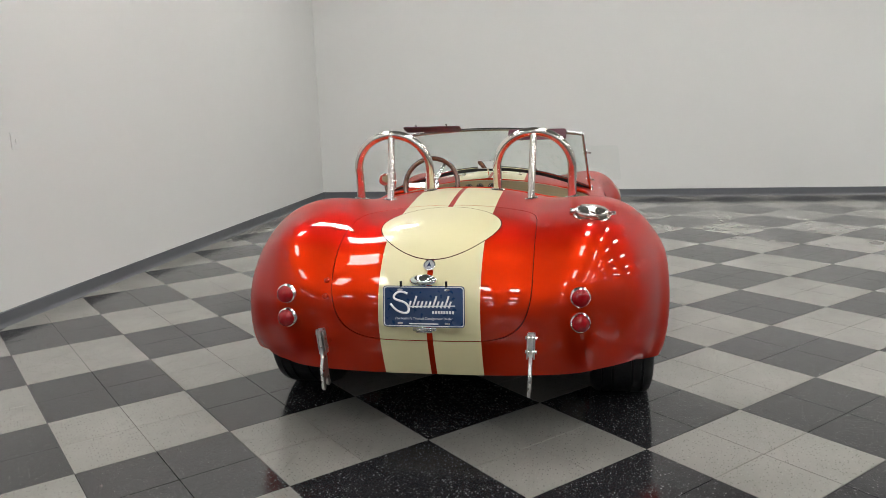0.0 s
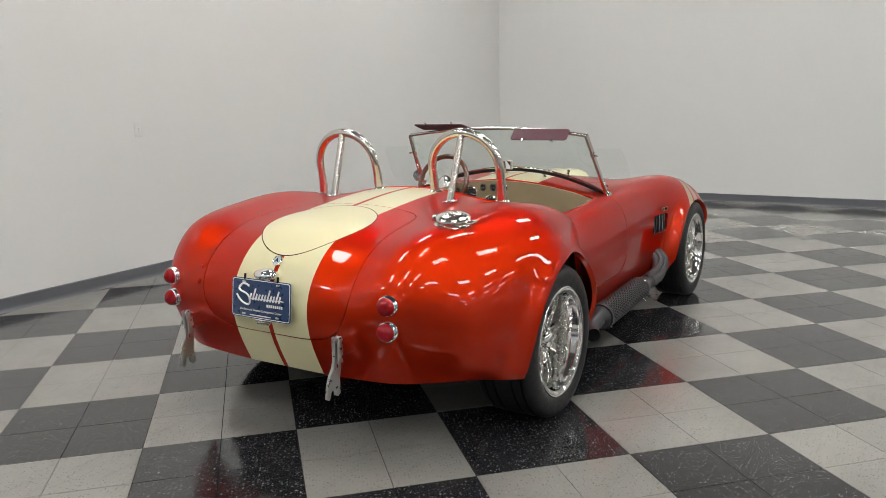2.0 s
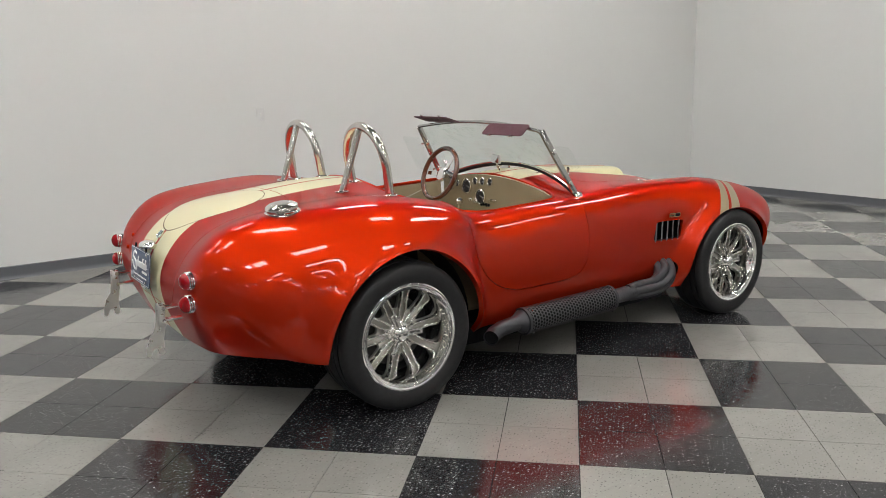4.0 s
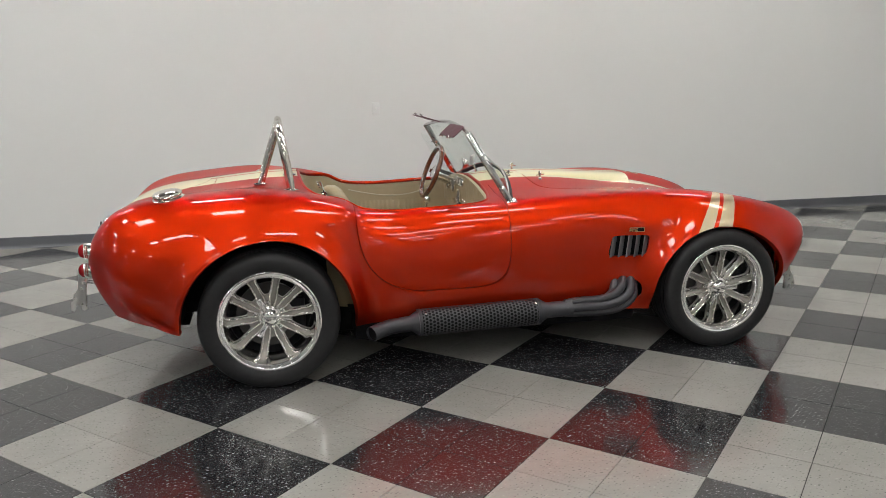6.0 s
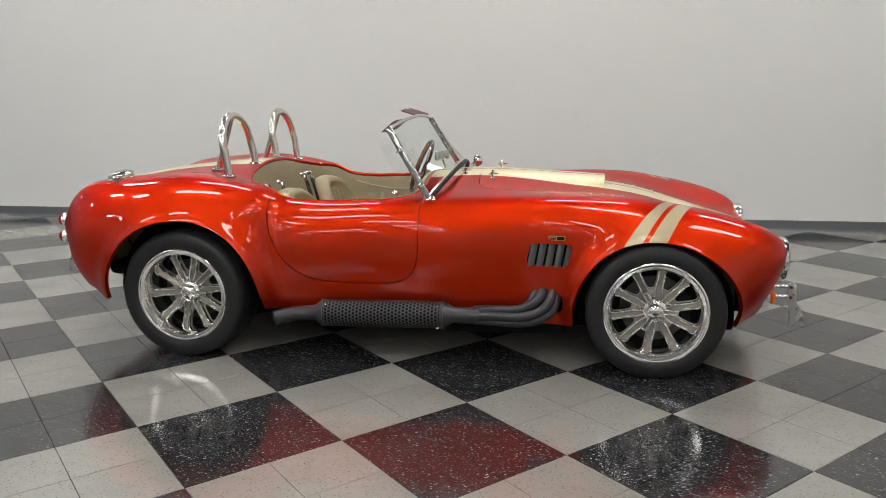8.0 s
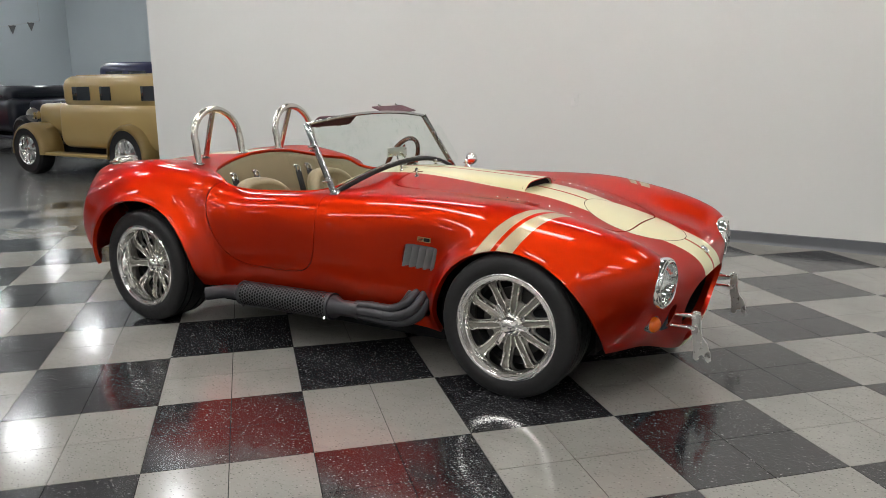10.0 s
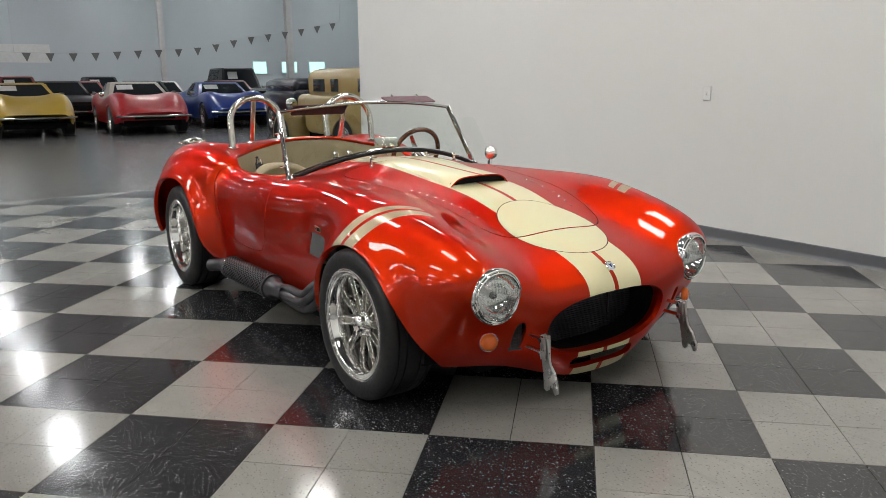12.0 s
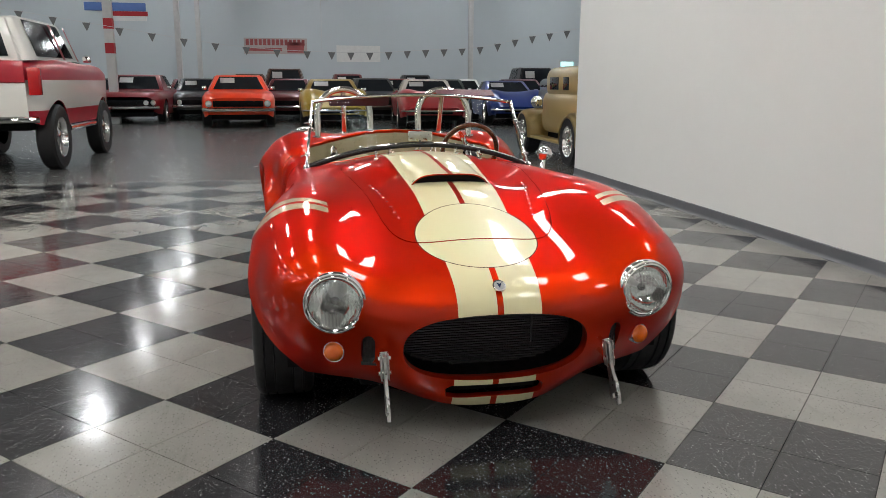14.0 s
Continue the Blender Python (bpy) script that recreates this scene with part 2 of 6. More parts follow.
def arc_points(points, n=8):
    """A smooth line through a few points."""
    p = np.array(points, float)
    s = np.r_[0, np.cumsum(np.linalg.norm(np.diff(p, axis=0), axis=1))]
    return [tuple(v) for v in spline(s, p, np.linspace(0, s[-1], n * (len(p) - 1) + 1))]


def spline(knots, values, at):
    """Natural cubic spline through values at knots, taken at the given places."""
    x, y, q = np.asarray(knots, float), np.asarray(values, float), np.asarray(at, float)
    y = y.reshape(len(x), -1)
    n, h = len(x), np.diff(x)
    a, r = np.eye(n), np.zeros_like(y)
    for i in range(1, n - 1):
        a[i, i - 1 : i + 2] = h[i - 1], 2 * (h[i - 1] + h[i]), h[i]
        r[i] = 6 * ((y[i + 1] - y[i]) / h[i] - (y[i] - y[i - 1]) / h[i - 1])
    c = np.linalg.solve(a, r)
    k = np.clip(np.searchsorted(x, q) - 1, 0, n - 2)
    t0, t1, hk = (q - x[k])[:, None], (x[k + 1] - q)[:, None], h[k][:, None]
    return (c[k] * t1**3 + c[k + 1] * t0**3) / (6 * hk) + (y[k] / hk - c[k] * hk / 6) * t1 + (y[k + 1] / hk - c[k + 1] * hk / 6) * t0


class Sheet:
    """A curved sheet that can be cut along lines into panels and stripes."""

    def __init__(self, grid):
        self.rows, self.cols = grid.shape[:2]
        du, dv = np.gradient(grid, axis=0), np.gradient(grid, axis=1)
        nrm = np.cross(dv, du)
        nrm /= np.linalg.norm(nrm, axis=-1, keepdims=True) + 1e-12
        uu, vv = np.meshgrid(np.linspace(0, 1, self.rows), np.linspace(-1, 1, self.cols), indexing="ij")
        self.p, self.n = [tuple(v) for v in grid.reshape(-1, 3)], [tuple(v) for v in nrm.reshape(-1, 3)]
        self.uv = list(zip(uu.ravel(), vv.ravel()))
        c = self.cols
        self.faces = [(i * c + j, i * c + j + 1, (i + 1) * c + j + 1, (i + 1) * c + j) for i in range(self.rows - 1) for j in range(c - 1)]

    def cut(self, faces, field):
        """Faces where field(x, y, z, u, v) is below zero, and the rest; those on the line are cut along it."""
        p, uv = np.array(self.p), np.array(self.uv)
        g = field(p[:, 0], p[:, 1], p[:, 2], uv[:, 0], uv[:, 1]).tolist()
        made, inner, outer = {}, [], []

        def between(a, b):
            key = (a, b) if a < b else (b, a)
            if key not in made:
                a, b = key
                s = g[a] / (g[a] - g[b])
                mixed = lambda q: tuple(u + s * (w - u) for u, w in zip(q[a], q[b]))  # noqa: E731
                self.p.append(mixed(self.p))
                self.n.append(mixed(self.n))
                self.uv.append(mixed(self.uv))
                made[key] = len(self.p) - 1
            return made[key]

        for f in faces:
            low = [g[i] < 0 for i in f]
            if all(low):
                inner.append(f)
            elif not any(low):
                outer.append(f)
            else:
                a, b = [], []
                for k, i in enumerate(f):
                    j = f[(k + 1) % len(f)]
                    (a if low[k] else b).append(i)
                    if low[k] != low[(k + 1) % len(f)]:
                        e = between(i, j)
                        a.append(e)
                        b.append(e)
                inner.append(tuple(a)), outer.append(tuple(b))
        return inner, outer

    def mesh(self, name, regions, materials, parent, label="", skirt=0.0, raised=0.0, skirt_material=0):
        """One object from (faces, material index) regions; its rim is turned in by skirt."""
        index, verts, norms, faces, mats = {}, [], [], [], []
        count = {}
        for fs, m in regions:
            for f in fs:
                q = []
                for i in f:
                    if i not in index:
                        index[i] = len(verts)
                        n = self.n[i]
                        verts.append(tuple(a + raised * b for a, b in zip(self.p[i], n)))
                        norms.append(n)
                    q.append(index[i])
                faces.append(q)
                mats.append(m)
                for a, b in zip(q, q[1:] + q[:1]):
                    count[(a, b) if a < b else (b, a)] = (count.get((a, b) if a < b else (b, a), (0,))[0] + 1, a, b)
        if skirt:
            twin = {}
            for c, a, b in count.values():
                if c == 1:
                    quad = []
                    for v, deep in ((b, 0), (a, 0), (a, 1), (b, 1)):
                        if (v, deep) not in twin:
                            d = skirt * deep
                            twin[v, deep] = len(verts)
                            verts.append(tuple(x - d * y for x, y in zip(verts[v], norms[v])))
                            norms.append((0.0, 0.0, 0.0))
                        quad.append(twin[v, deep])
                    faces.append(quad)
                    mats.append(skirt_material)
        me = bpy.data.meshes.new(name)
        me.from_pydata(verts, [], faces)
        for m in materials:
            me.materials.append(m)
        me.polygons.foreach_set("material_index", mats)
        me.polygons.foreach_set("use_smooth", [True] * len(faces))
        me.update()
        me.normals_split_custom_set_from_vertices(norms)
        ob = new(name, me)
        ob.parent = parent
        if label:
            ob["label"] = label
        return ob


# ---- room ----
ROOM_X0, ROOM_X1, WALL_Y = -5.95, 5.97, 3.13
HALL_X0, HALL_Y1, HALL_TOP = -36.0, 22.0, 7.2
SOUTH = -17.0
TURN = 45.53


def slab(name, x0, x1, y0, y1, z0, z1, material, label):
    ob = part(name, box(bmesh.new(), x0, x1, y0, y1, z0, z1), material)
    return tagged(ob, label, name.split("_")[0], kind="structure")


slab("wall_north", ROOM_X0, ROOM_X1 + 0.2, WALL_Y, WALL_Y + 0.2, 0, CEILING, WALL, "smooth off-white painted partition wall")
slab("wall_east", ROOM_X1, ROOM_X1 + 0.2, SOUTH, WALL_Y, 0, CEILING, WALL, "smooth off-white painted end wall")
# the south wall is unseen; distance and grey are set for reflections in the car
slab("wall_south", HALL_X0, ROOM_X1 + 0.2, SOUTH - 0.2, SOUTH, 0, HALL_TOP, SOUTH_WALL, "unseen plain grey closing wall")
slab("wall_west", HALL_X0 - 0.2, HALL_X0, SOUTH - 0.2, HALL_Y1 + 0.2, 0, HALL_TOP, HALL_WALL, "pale blue-grey far wall of the hall")
slab("wall_hall_north", HALL_X0, ROOM_X0 + 8, HALL_Y1, HALL_Y1 + 0.2, 0, HALL_TOP, HALL_WALL, "plain pale blue-grey hall wall")
slab("wall_hall_east", ROOM_X0 + 8, ROOM_X0 + 8.2, WALL_Y + 0.2, HALL_Y1 + 0.2, 0, HALL_TOP, HALL_WALL, "plain pale blue-grey hall wall")
slab("wall_header", ROOM_X0, ROOM_X0 + 0.2, SOUTH, WALL_Y + 0.2, CEILING + 0.2, HALL_TOP, HALL_WALL, "plain wall above the showroom opening")
slab("ceiling", ROOM_X0, ROOM_X1 + 0.2, SOUTH - 0.2, WALL_Y + 0.2, CEILING, CEILING + 0.2, DARK_CEIL, "dark grey painted ceiling")
slab("ceiling_hall", HALL_X0 - 0.2, ROOM_X0 + 8.2, SOUTH - 0.2, HALL_Y1 + 0.2, HALL_TOP, HALL_TOP + 0.2, CEIL, "plain pale hall ceiling")


def baseboard(x0, y0, x1, y1, out):
    """A cove baseboard with a toe, along a wall from one end to the other; out: the way it faces."""
    bm = bmesh.new()
    prof = [(0.002, 0.0), (0.022, 0.0), (0.017, 0.006), (0.010, 0.014), (0.008, 0.03), (0.008, 0.094), (0.002, 0.100)]
    rows = [[bm.verts.new((x + out[0] * d, y + out[1] * d, h)) for d, h in prof] for x, y in ((x0, y0), (x1, y1))]
    for i in range(len(prof) - 1):
        bm.faces.new((rows[0][i], rows[0][i + 1], rows[1][i + 1], rows[1][i]))
    for r in rows:
        bm.faces.new(r)
    return tagged(part("baseboard", bm, BASE), "dark grey vinyl cove baseboard along the wall foot", "baseboard", kind="structure")


baseboard(ROOM_X0, WALL_Y, ROOM_X1, WALL_Y, (0, -1))
baseboard(ROOM_X1, WALL_Y, ROOM_X1, SOUTH, (-1, 0))
baseboard(ROOM_X0, WALL_Y + 0.2, ROOM_X0, WALL_Y, (-1, 0))


def ceiling_light(x, y, z, size_x, size_y, lamp, parent_label="white recessed fluorescent panel in the ceiling"):
    ob = new("ceiling_light")
    ob.location = (x, y, z)
    bm = bmesh.new()
    for a, b, c, d in ((-1, 1, -1, -0.93), (-1, 1, 0.93, 1), (-1, -0.97, -0.93, 0.93), (0.97, 1, -0.93, 0.93)):
        box(bm, a * size_x / 2, b * size_x / 2, c * size_y / 2, d * size_y / 2, -0.05, 0.0)
    part("frame", bm, CEIL, ob)
    part("diffuser", box(bmesh.new(), -0.48 * size_x, 0.48 * size_x, -0.46 * size_y, 0.46 * size_y, -0.04, -0.02), lamp, ob)
    return tagged(ob, parent_label, "ceiling light", group="ceiling lights")


LAMP = glow("lamp diffuser", (1.0, 0.985, 0.955), 26.0)
first = ceiling_light(-5.0, -6.8, CEILING, 1.20, 0.50, LAMP)
# the rows at -15.5 and -12.6 are unseen, added to brighten the car's flank
for gx in (-5.0, -2.1, 0.8, 3.7):
    for gy in (-15.5, -12.6, -9.7, -6.8, -3.9, -1.0, 1.9):
        if (gx, gy) != (-5.0, -6.8):
            copy_thing(first, pose(gx, gy, CEILING))
HALL_LAMP = glow("hall lamp diffuser", (0.95, 0.98, 1.0), 44.0)
hall_first = ceiling_light(-9.5, -12.0, HALL_TOP, 1.25, 0.55, HALL_LAMP, "white hall ceiling light panel")
for gx in (-9.5, -15.5, -21.5, -27.5, -33.0):
    for gy in (-12.0, -6.0, 0.0, 6.0, 12.0, 18.0):
        if (gx, gy) != (-9.5, -12.0):
            copy_thing(hall_first, pose(gx, gy, HALL_TOP))


# ---- the sports car ----
car = tagged(new("sports_car"), "candy red open roadster with cream racing stripes on checkered tiles", "car")

# Long lines of the body as (along, out from the middle, up), from the front's lower edge over the top to the tail's lower edge.
LINE_MID = [(1.718, 0, 0.118), (1.740, 0, 0.156), (1.782, 0, 0.30), (1.815, 0, 0.487), (1.46, 0, 0.675), (1.14, 0, 0.775), (0.75, 0, 0.832), (0.20, 0, 0.885),
            (-0.35, 0, 0.865), (-0.76, 0, 0.922), (-0.98, 0, 0.928), (-1.17, 0, 0.925), (-1.55, 0, 0.885), (-1.86, 0, 0.80), (-2.00, 0, 0.60), (-1.925, 0, 0.315)]
LINE_HOOD = [(1.702, 0.20, 0.130), (1.727, 0.22, 0.170), (1.772, 0.22, 0.31), (1.803, 0.22, 0.482), (1.46, 0.24, 0.66), (1.14, 0.24, 0.765), (0.75, 0.24, 0.825), (0.20, 0.24, 0.872),
             (-0.35, 0.24, 0.84), (-0.75, 0.25, 0.905), (-0.97, 0.245, 0.917), (-1.17, 0.24, 0.917), (-1.55, 0.23, 0.878), (-1.86, 0.22, 0.795), (-2.00, 0.20, 0.60), (-1.925, 0.20, 0.315)]
LINE_VALLEY = [(1.618, 0.40, 0.19), (1.683, 0.42, 0.25), (1.748, 0.43, 0.37), (1.764, 0.43, 0.512), (1.46, 0.42, 0.667), (1.14, 0.42, 0.757), (0.75, 0.43, 0.796), (0.20, 0.44, 0.824),
               (-0.35, 0.45, 0.792), (-0.73, 0.46, 0.822), (-0.96, 0.45, 0.864), (-1.17, 0.44, 0.883), (-1.55, 0.43, 0.860), (-1.86, 0.41, 0.782), (-1.99, 0.39, 0.60), (-1.915, 0.385, 0.318)]
LINE_CREST = [(1.575, 0.58, 0.212), (1.645, 0.585, 0.29), (1.700, 0.595, 0.41), (1.752, 0.60, 0.570), (1.49, 0.62, 0.754), (1.14, 0.63, 0.828), (0.75, 0.625, 0.828), (0.20, 0.62, 0.80),
              (-0.35, 0.62, 0.780), (-0.70, 0.62, 0.788), (-0.93, 0.635, 0.858), (-1.17, 0.645, 0.918), (-1.55, 0.64, 0.898), (-1.845, 0.61, 0.825), (-1.985, 0.58, 0.60), (-1.89, 0.565, 0.326)]
LINE_SHOULDER = [(1.525, 0.655, 0.212), (1.578, 0.690, 0.29), (1.664, 0.725, 0.42), (1.706, 0.730, 0.566), (1.44, 0.765, 0.674), (1.14, 0.778, 0.747), (0.75, 0.72, 0.770), (0.20, 0.69, 0.765),
                 (-0.35, 0.68, 0.756), (-0.68, 0.688, 0.757), (-0.89, 0.745, 0.815), (-1.17, 0.808, 0.855), (-1.55, 0.785, 0.815), (-1.79, 0.735, 0.73), (-1.905, 0.70, 0.56), (-1.825, 0.660, 0.330)]
LINE_WAIST = [(1.495, 0.700, 0.212), (1.512, 0.738, 0.29), (1.540, 0.778, 0.39), (1.545, 0.802, 0.485), (1.37, 0.830, 0.573), (1.14, 0.845, 0.62), (0.75, 0.752, 0.65), (0.20, 0.735, 0.66),
              (-0.35, 0.735, 0.66), (-0.67, 0.742, 0.66), (-0.86, 0.776, 0.69), (-1.17, 0.900, 0.71), (-1.53, 0.872, 0.66), (-1.745, 0.828, 0.60), (-1.845, 0.772, 0.47), (-1.78, 0.712, 0.330)]
LINE_LOW = [(1.465, 0.715, 0.212), (1.46, 0.744, 0.27), (1.45, 0.770, 0.335), (1.42, 0.800, 0.39), (1.33, 0.83, 0.42), (1.14, 0.85, 0.44), (0.75, 0.752, 0.42), (0.20, 0.74, 0.42),
            (-0.35, 0.745, 0.42), (-0.67, 0.750, 0.42), (-0.86, 0.778, 0.44), (-1.17, 0.908, 0.46), (-1.50, 0.882, 0.44), (-1.69, 0.842, 0.435), (-1.76, 0.795, 0.385), (-1.735, 0.748, 0.322)]
LINE_SILL = [(1.43, 0.728, 0.212), (1.42, 0.738, 0.213), (1.40, 0.752, 0.214), (1.37, 0.770, 0.216), (1.30, 0.80, 0.22), (1.14, 0.80, 0.22), (0.75, 0.735, 0.215), (0.20, 0.715, 0.23),
             (-0.35, 0.72, 0.24), (-0.67, 0.730, 0.245), (-0.86, 0.760, 0.25), (-1.17, 0.86, 0.25), (-1.45, 0.865, 0.285), (-1.57, 0.842, 0.295), (-1.65, 0.805, 0.305), (-1.69, 0.772, 0.315)]


def faired(b, sigma, axis):
    """The grid with its short ripples taken out along one axis; long curves and the borders stay."""
    reach = int(sigma * 4)
    k = np.exp(-0.5 * (np.arange(-reach, reach + 1) / sigma) ** 2)
    k /= k.sum()

    def soft(g):
        g = np.moveaxis(g, axis, 0)
        ahead, behind = 2 * g[:1] - g[reach:0:-1], 2 * g[-1:] - g[-2:-reach - 2:-1]
        g = np.concatenate([ahead, g, behind])
        n = len(g) - 2 * reach
        return np.moveaxis(sum(w * g[i:i + n] for i, w in enumerate(k)), 0, axis)

    once = soft(b)
    return 2 * once - soft(once)


def step(v, lo, hi):
    """A soft step from 0 at lo to 1 at hi."""
    q = np.clip((v - lo) / (hi - lo), 0, 1)
    return q * q * (3 - 2 * q)


def body_grid(nu, nv):
    half = np.array([LINE_MID, LINE_HOOD, LINE_VALLEY, LINE_CREST, LINE_SHOULDER, LINE_WAIST, LINE_LOW, LINE_SILL], float)
    net = np.concatenate([half[:0:-1] * (1, -1, 1), half])  # right sill ... middle ... left sill
    su = np.r_[0, np.cumsum(np.linalg.norm(np.diff(net, axis=1), axis=2).mean(0))]
    sv = np.r_[0, np.cumsum(np.linalg.norm(np.diff(net, axis=0), axis=2).mean(1))]

    def along(steps, points, count):
        own = np.r_[0, np.cumsum(np.linalg.norm(np.diff(points, axis=0), axis=1))]
        return spline(own, points, np.interp(np.linspace(0, steps[-1], count), steps, own))

    a = np.stack([along(su, line, nu) for line in net])
    b = np.stack([along(sv, a[:, i], nv) for i in range(nu)])
    b = faired(b, 3.0, 0)
    # the tight curves of nose and tail are faired less
    ends = np.clip((np.abs(np.linspace(-1, 1, nu)) - 0.66) / 0.14, 0, 1)[:, None, None] * (1 - step(np.abs(np.linspace(-1, 1, nv)), 0.50, 0.66))[None, :, None]
    b = faired(b, 8.5, 0) * (1 - ends) + b * ends
    b = faired(b, 11.5, 1) * (1 - 0.6 * ends) + faired(b, 4.0, 1) * 0.6 * ends
    # the lower rear quarters are the smoothest
    quarter = step(np.linspace(0, 1, nu), 0.80, 0.90)[:, None, None] * step(np.abs(np.linspace(-1, 1, nv)), 0.52, 0.66)[None, :, None]
    b = b * (1 - quarter) + faired(faired(b, 13.0, 0), 14.0, 1) * quarter
    # arch flares: the skin swells outwards near the rim of each wheel opening
    for cx, cz, r, high, wide, ahead, behind in ((-1.163, 0.308, 0.402, 0.095, 0.058, 0.9, 0.25), (1.132, 0.285, 0.365, 0.080, 0.050, 0.45, 1.0)):
        d = np.hypot(b[..., 0] - cx, b[..., 2] - cz) - r
        swell = high * np.exp(-np.clip(d, 0, None) ** 2 / wide**2) * step(np.abs(b[..., 1]), 0.62, 0.80) * step(b[..., 2], 0.16, 0.34) * (0.14 + np.where(b[..., 0] > cx, ahead, behind) * ((b[..., 0] - cx) / (d + r)) ** 2)
        b[..., 1] += np.sign(b[..., 1]) * swell
    # the rear fenders end in a full rounded edge at the back of the doors
    back = step(-b[..., 0], 0.700, 0.800) * (1 - step(-b[..., 0], 0.80, 1.12))
    side = step(np.abs(b[..., 1]), 0.60, 0.70) * step(b[..., 2], 0.24, 0.40)
    b[..., 1] += np.sign(b[..., 1]) * 0.030 * back * side * (1 - step(b[..., 2], 0.74, 0.86))
    b[..., 2] += 0.026 * back * step(np.abs(b[..., 1]), 0.50, 0.62) * step(b[..., 2], 0.66, 0.78)
    return faired(faired(b, 1.6, 0), 1.6, 1)


shell = Sheet(body_grid(330, 221))
AXLE_F, AXLE_R = 1.145, -1.168


body_points = np.array(shell.p)


def on_body(x, y):
    """Height of the body's upper skin over a place."""
    d = np.hypot(body_points[:, 0] - x, body_points[:, 1] - y) + np.where(body_points[:, 2] > 0.45, 0, 9)
    near = np.argsort(d)[:4]
    return float(np.average(body_points[near, 2], weights=1 / (d[near] + 1e-4)))


def on_end(y, z, way):
    """How far the nose (way 1) or the tail (way -1) reaches along at a height."""
    d = np.hypot(body_points[:, 1] - y, body_points[:, 2] - z) + np.where(body_points[:, 0] * way > 1.3, 0, 9)
    near = np.argsort(d)[:4]
    return float(np.average(body_points[near, 0], weights=1 / (d[near] + 1e-4)))


def lerp(v, a, b, lo, hi):
    """From lo at a to hi at b."""
    return lo + (np.clip((v - a) / (b - a), 0, 1)) * (hi - lo)


# Cut lines, each below zero inside its shape.
def wheel_arch(x, y, z, u, v):
    rear = np.hypot(x - AXLE_R - 0.005, z - 0.308) - 0.402
    front = np.hypot((x - 1.132) / np.where(x > 1.132, 1.11, 1.0), z - 0.285) - 0.365
    return np.where(np.abs(y) > 0.5, np.minimum(rear, front), 1.0)


def cockpit(x, y, z, u, v):
    k = np.where(x > -0.5, 9.0, 4.0)
    g = np.abs((x + 0.500) / 0.490) ** k + np.abs(y / 0.612) ** np.where(x > -0.5, 6.0, 3.6) - 1
    return np.where(z > 0.5, g, 1.0)


def mouth(x, y, z, u, v):
    g = np.abs(y / 0.328) ** 2.6 + np.abs((z - 0.354) / 0.126) ** 2.6 - 1
    return np.where(x > 1.6, g, 1.0)


def chin_slot(x, y, z, u, v):
    g = np.abs(y / 0.178) ** 6 + np.abs((z - 0.184) / 0.029) ** 6 - 1
    return np.where(x > 1.6, g, 1.0)


def small_duct(x, y, z, u, v):
    g = np.abs((np.abs(y) - 0.444) / 0.024) ** 3 + np.abs((z - 0.352) / 0.058) ** 3 - 1
    return np.where(x > 1.6, g, 1.0)


def side_vent(x, y, z, u, v):
    mid = 0.654 + (z - 0.558) * 0.22
    g = np.abs((x - mid) / 0.100) ** 8 + np.abs((z - 0.558) / 0.056) ** 8 - 1
    return np.where(np.abs(y) > 0.6, g, 1.0)


def exhaust_hole(x, y, z, u, v):
    g = np.abs((x - 0.648) / 0.075) ** 3 + np.abs((z - 0.325) / 0.055) ** 3 - 1
    return np.where(np.abs(y) > 0.6, g, 1.0)


def door_shape(x, y, z, u, v):
    dx, dz = (x + 0.36) / 0.385, np.clip((0.80 - z) / 0.41, 0, None)
    k = np.where(dx > 0, 6.0, 2.6)
    g = np.abs(dx) ** k + dz**k - 1
    return np.where((np.abs(y) > 0.3) & (np.abs(x + 0.36) < 0.6), g / np.where(dx > 0, 2.4, 1.0), 1.0)


def hood_shape(x, y, z, u, v):
    a = 0.335 + (u - 0.14) * 0.52
    g = np.abs(y / a) ** 7 + np.abs((u - 0.2735) / 0.139) ** 7 - 1
    return np.where(u < 0.5, g / 3, 1.0)


def trunk_shape(x, y, z, u, v):
    g = np.abs(y / 0.385) ** 5 + np.abs((u - 0.894) / 0.0795) ** 5 - 1
    return np.where(u > 0.7, g / 2, 1.0)


def stripe_half(x):
    return np.where(x > -0.4, np.where(x > 0.2, lerp(x, 0.2, 1.815, 0.215, 0.146), 0.215), 0.193)


def stripe_edge(x, y, z, u, v):
    return np.abs(y) - stripe_half(x)


def stripes(x, y, z, u, v):
    return np.maximum(np.abs(y) - stripe_half(x), 0.010 - np.abs(y))


def ovals(x, y, z, u, v):
    front = np.hypot((x - 1.427) / 0.245, y / 0.232) - 1
    rear = np.hypot((x + 1.678) / 0.228, y / 0.243) - 1
    return np.where(u < 0.5, front, rear)


def fender_band(x, y, z, u, v):
    w = np.abs(v)
    back = 1.188 - (w - 0.50) / 0.264 * 0.218
    front = 1.315 - (w - 0.49) / 0.23 * 0.146
    inner = (0.452 - w) * 3
    return np.where(u < 0.4, np.maximum(np.maximum(back - x, x - front), inner), 1.0)


def fender_mid(x, y, z, u, v):
    return x - (1.248 - (np.abs(v) - 0.49) / 0.255 * 0.183)


def lamp_hole(x, y, z, u, v):
    g = np.hypot(np.abs(y) - 0.553, z - 0.526) / 0.088 - 1
    return np.where(x > 1.45, g, 1.0)


PAINTS = [RED, CREAM, PINLINE, GOLD, BLACK]


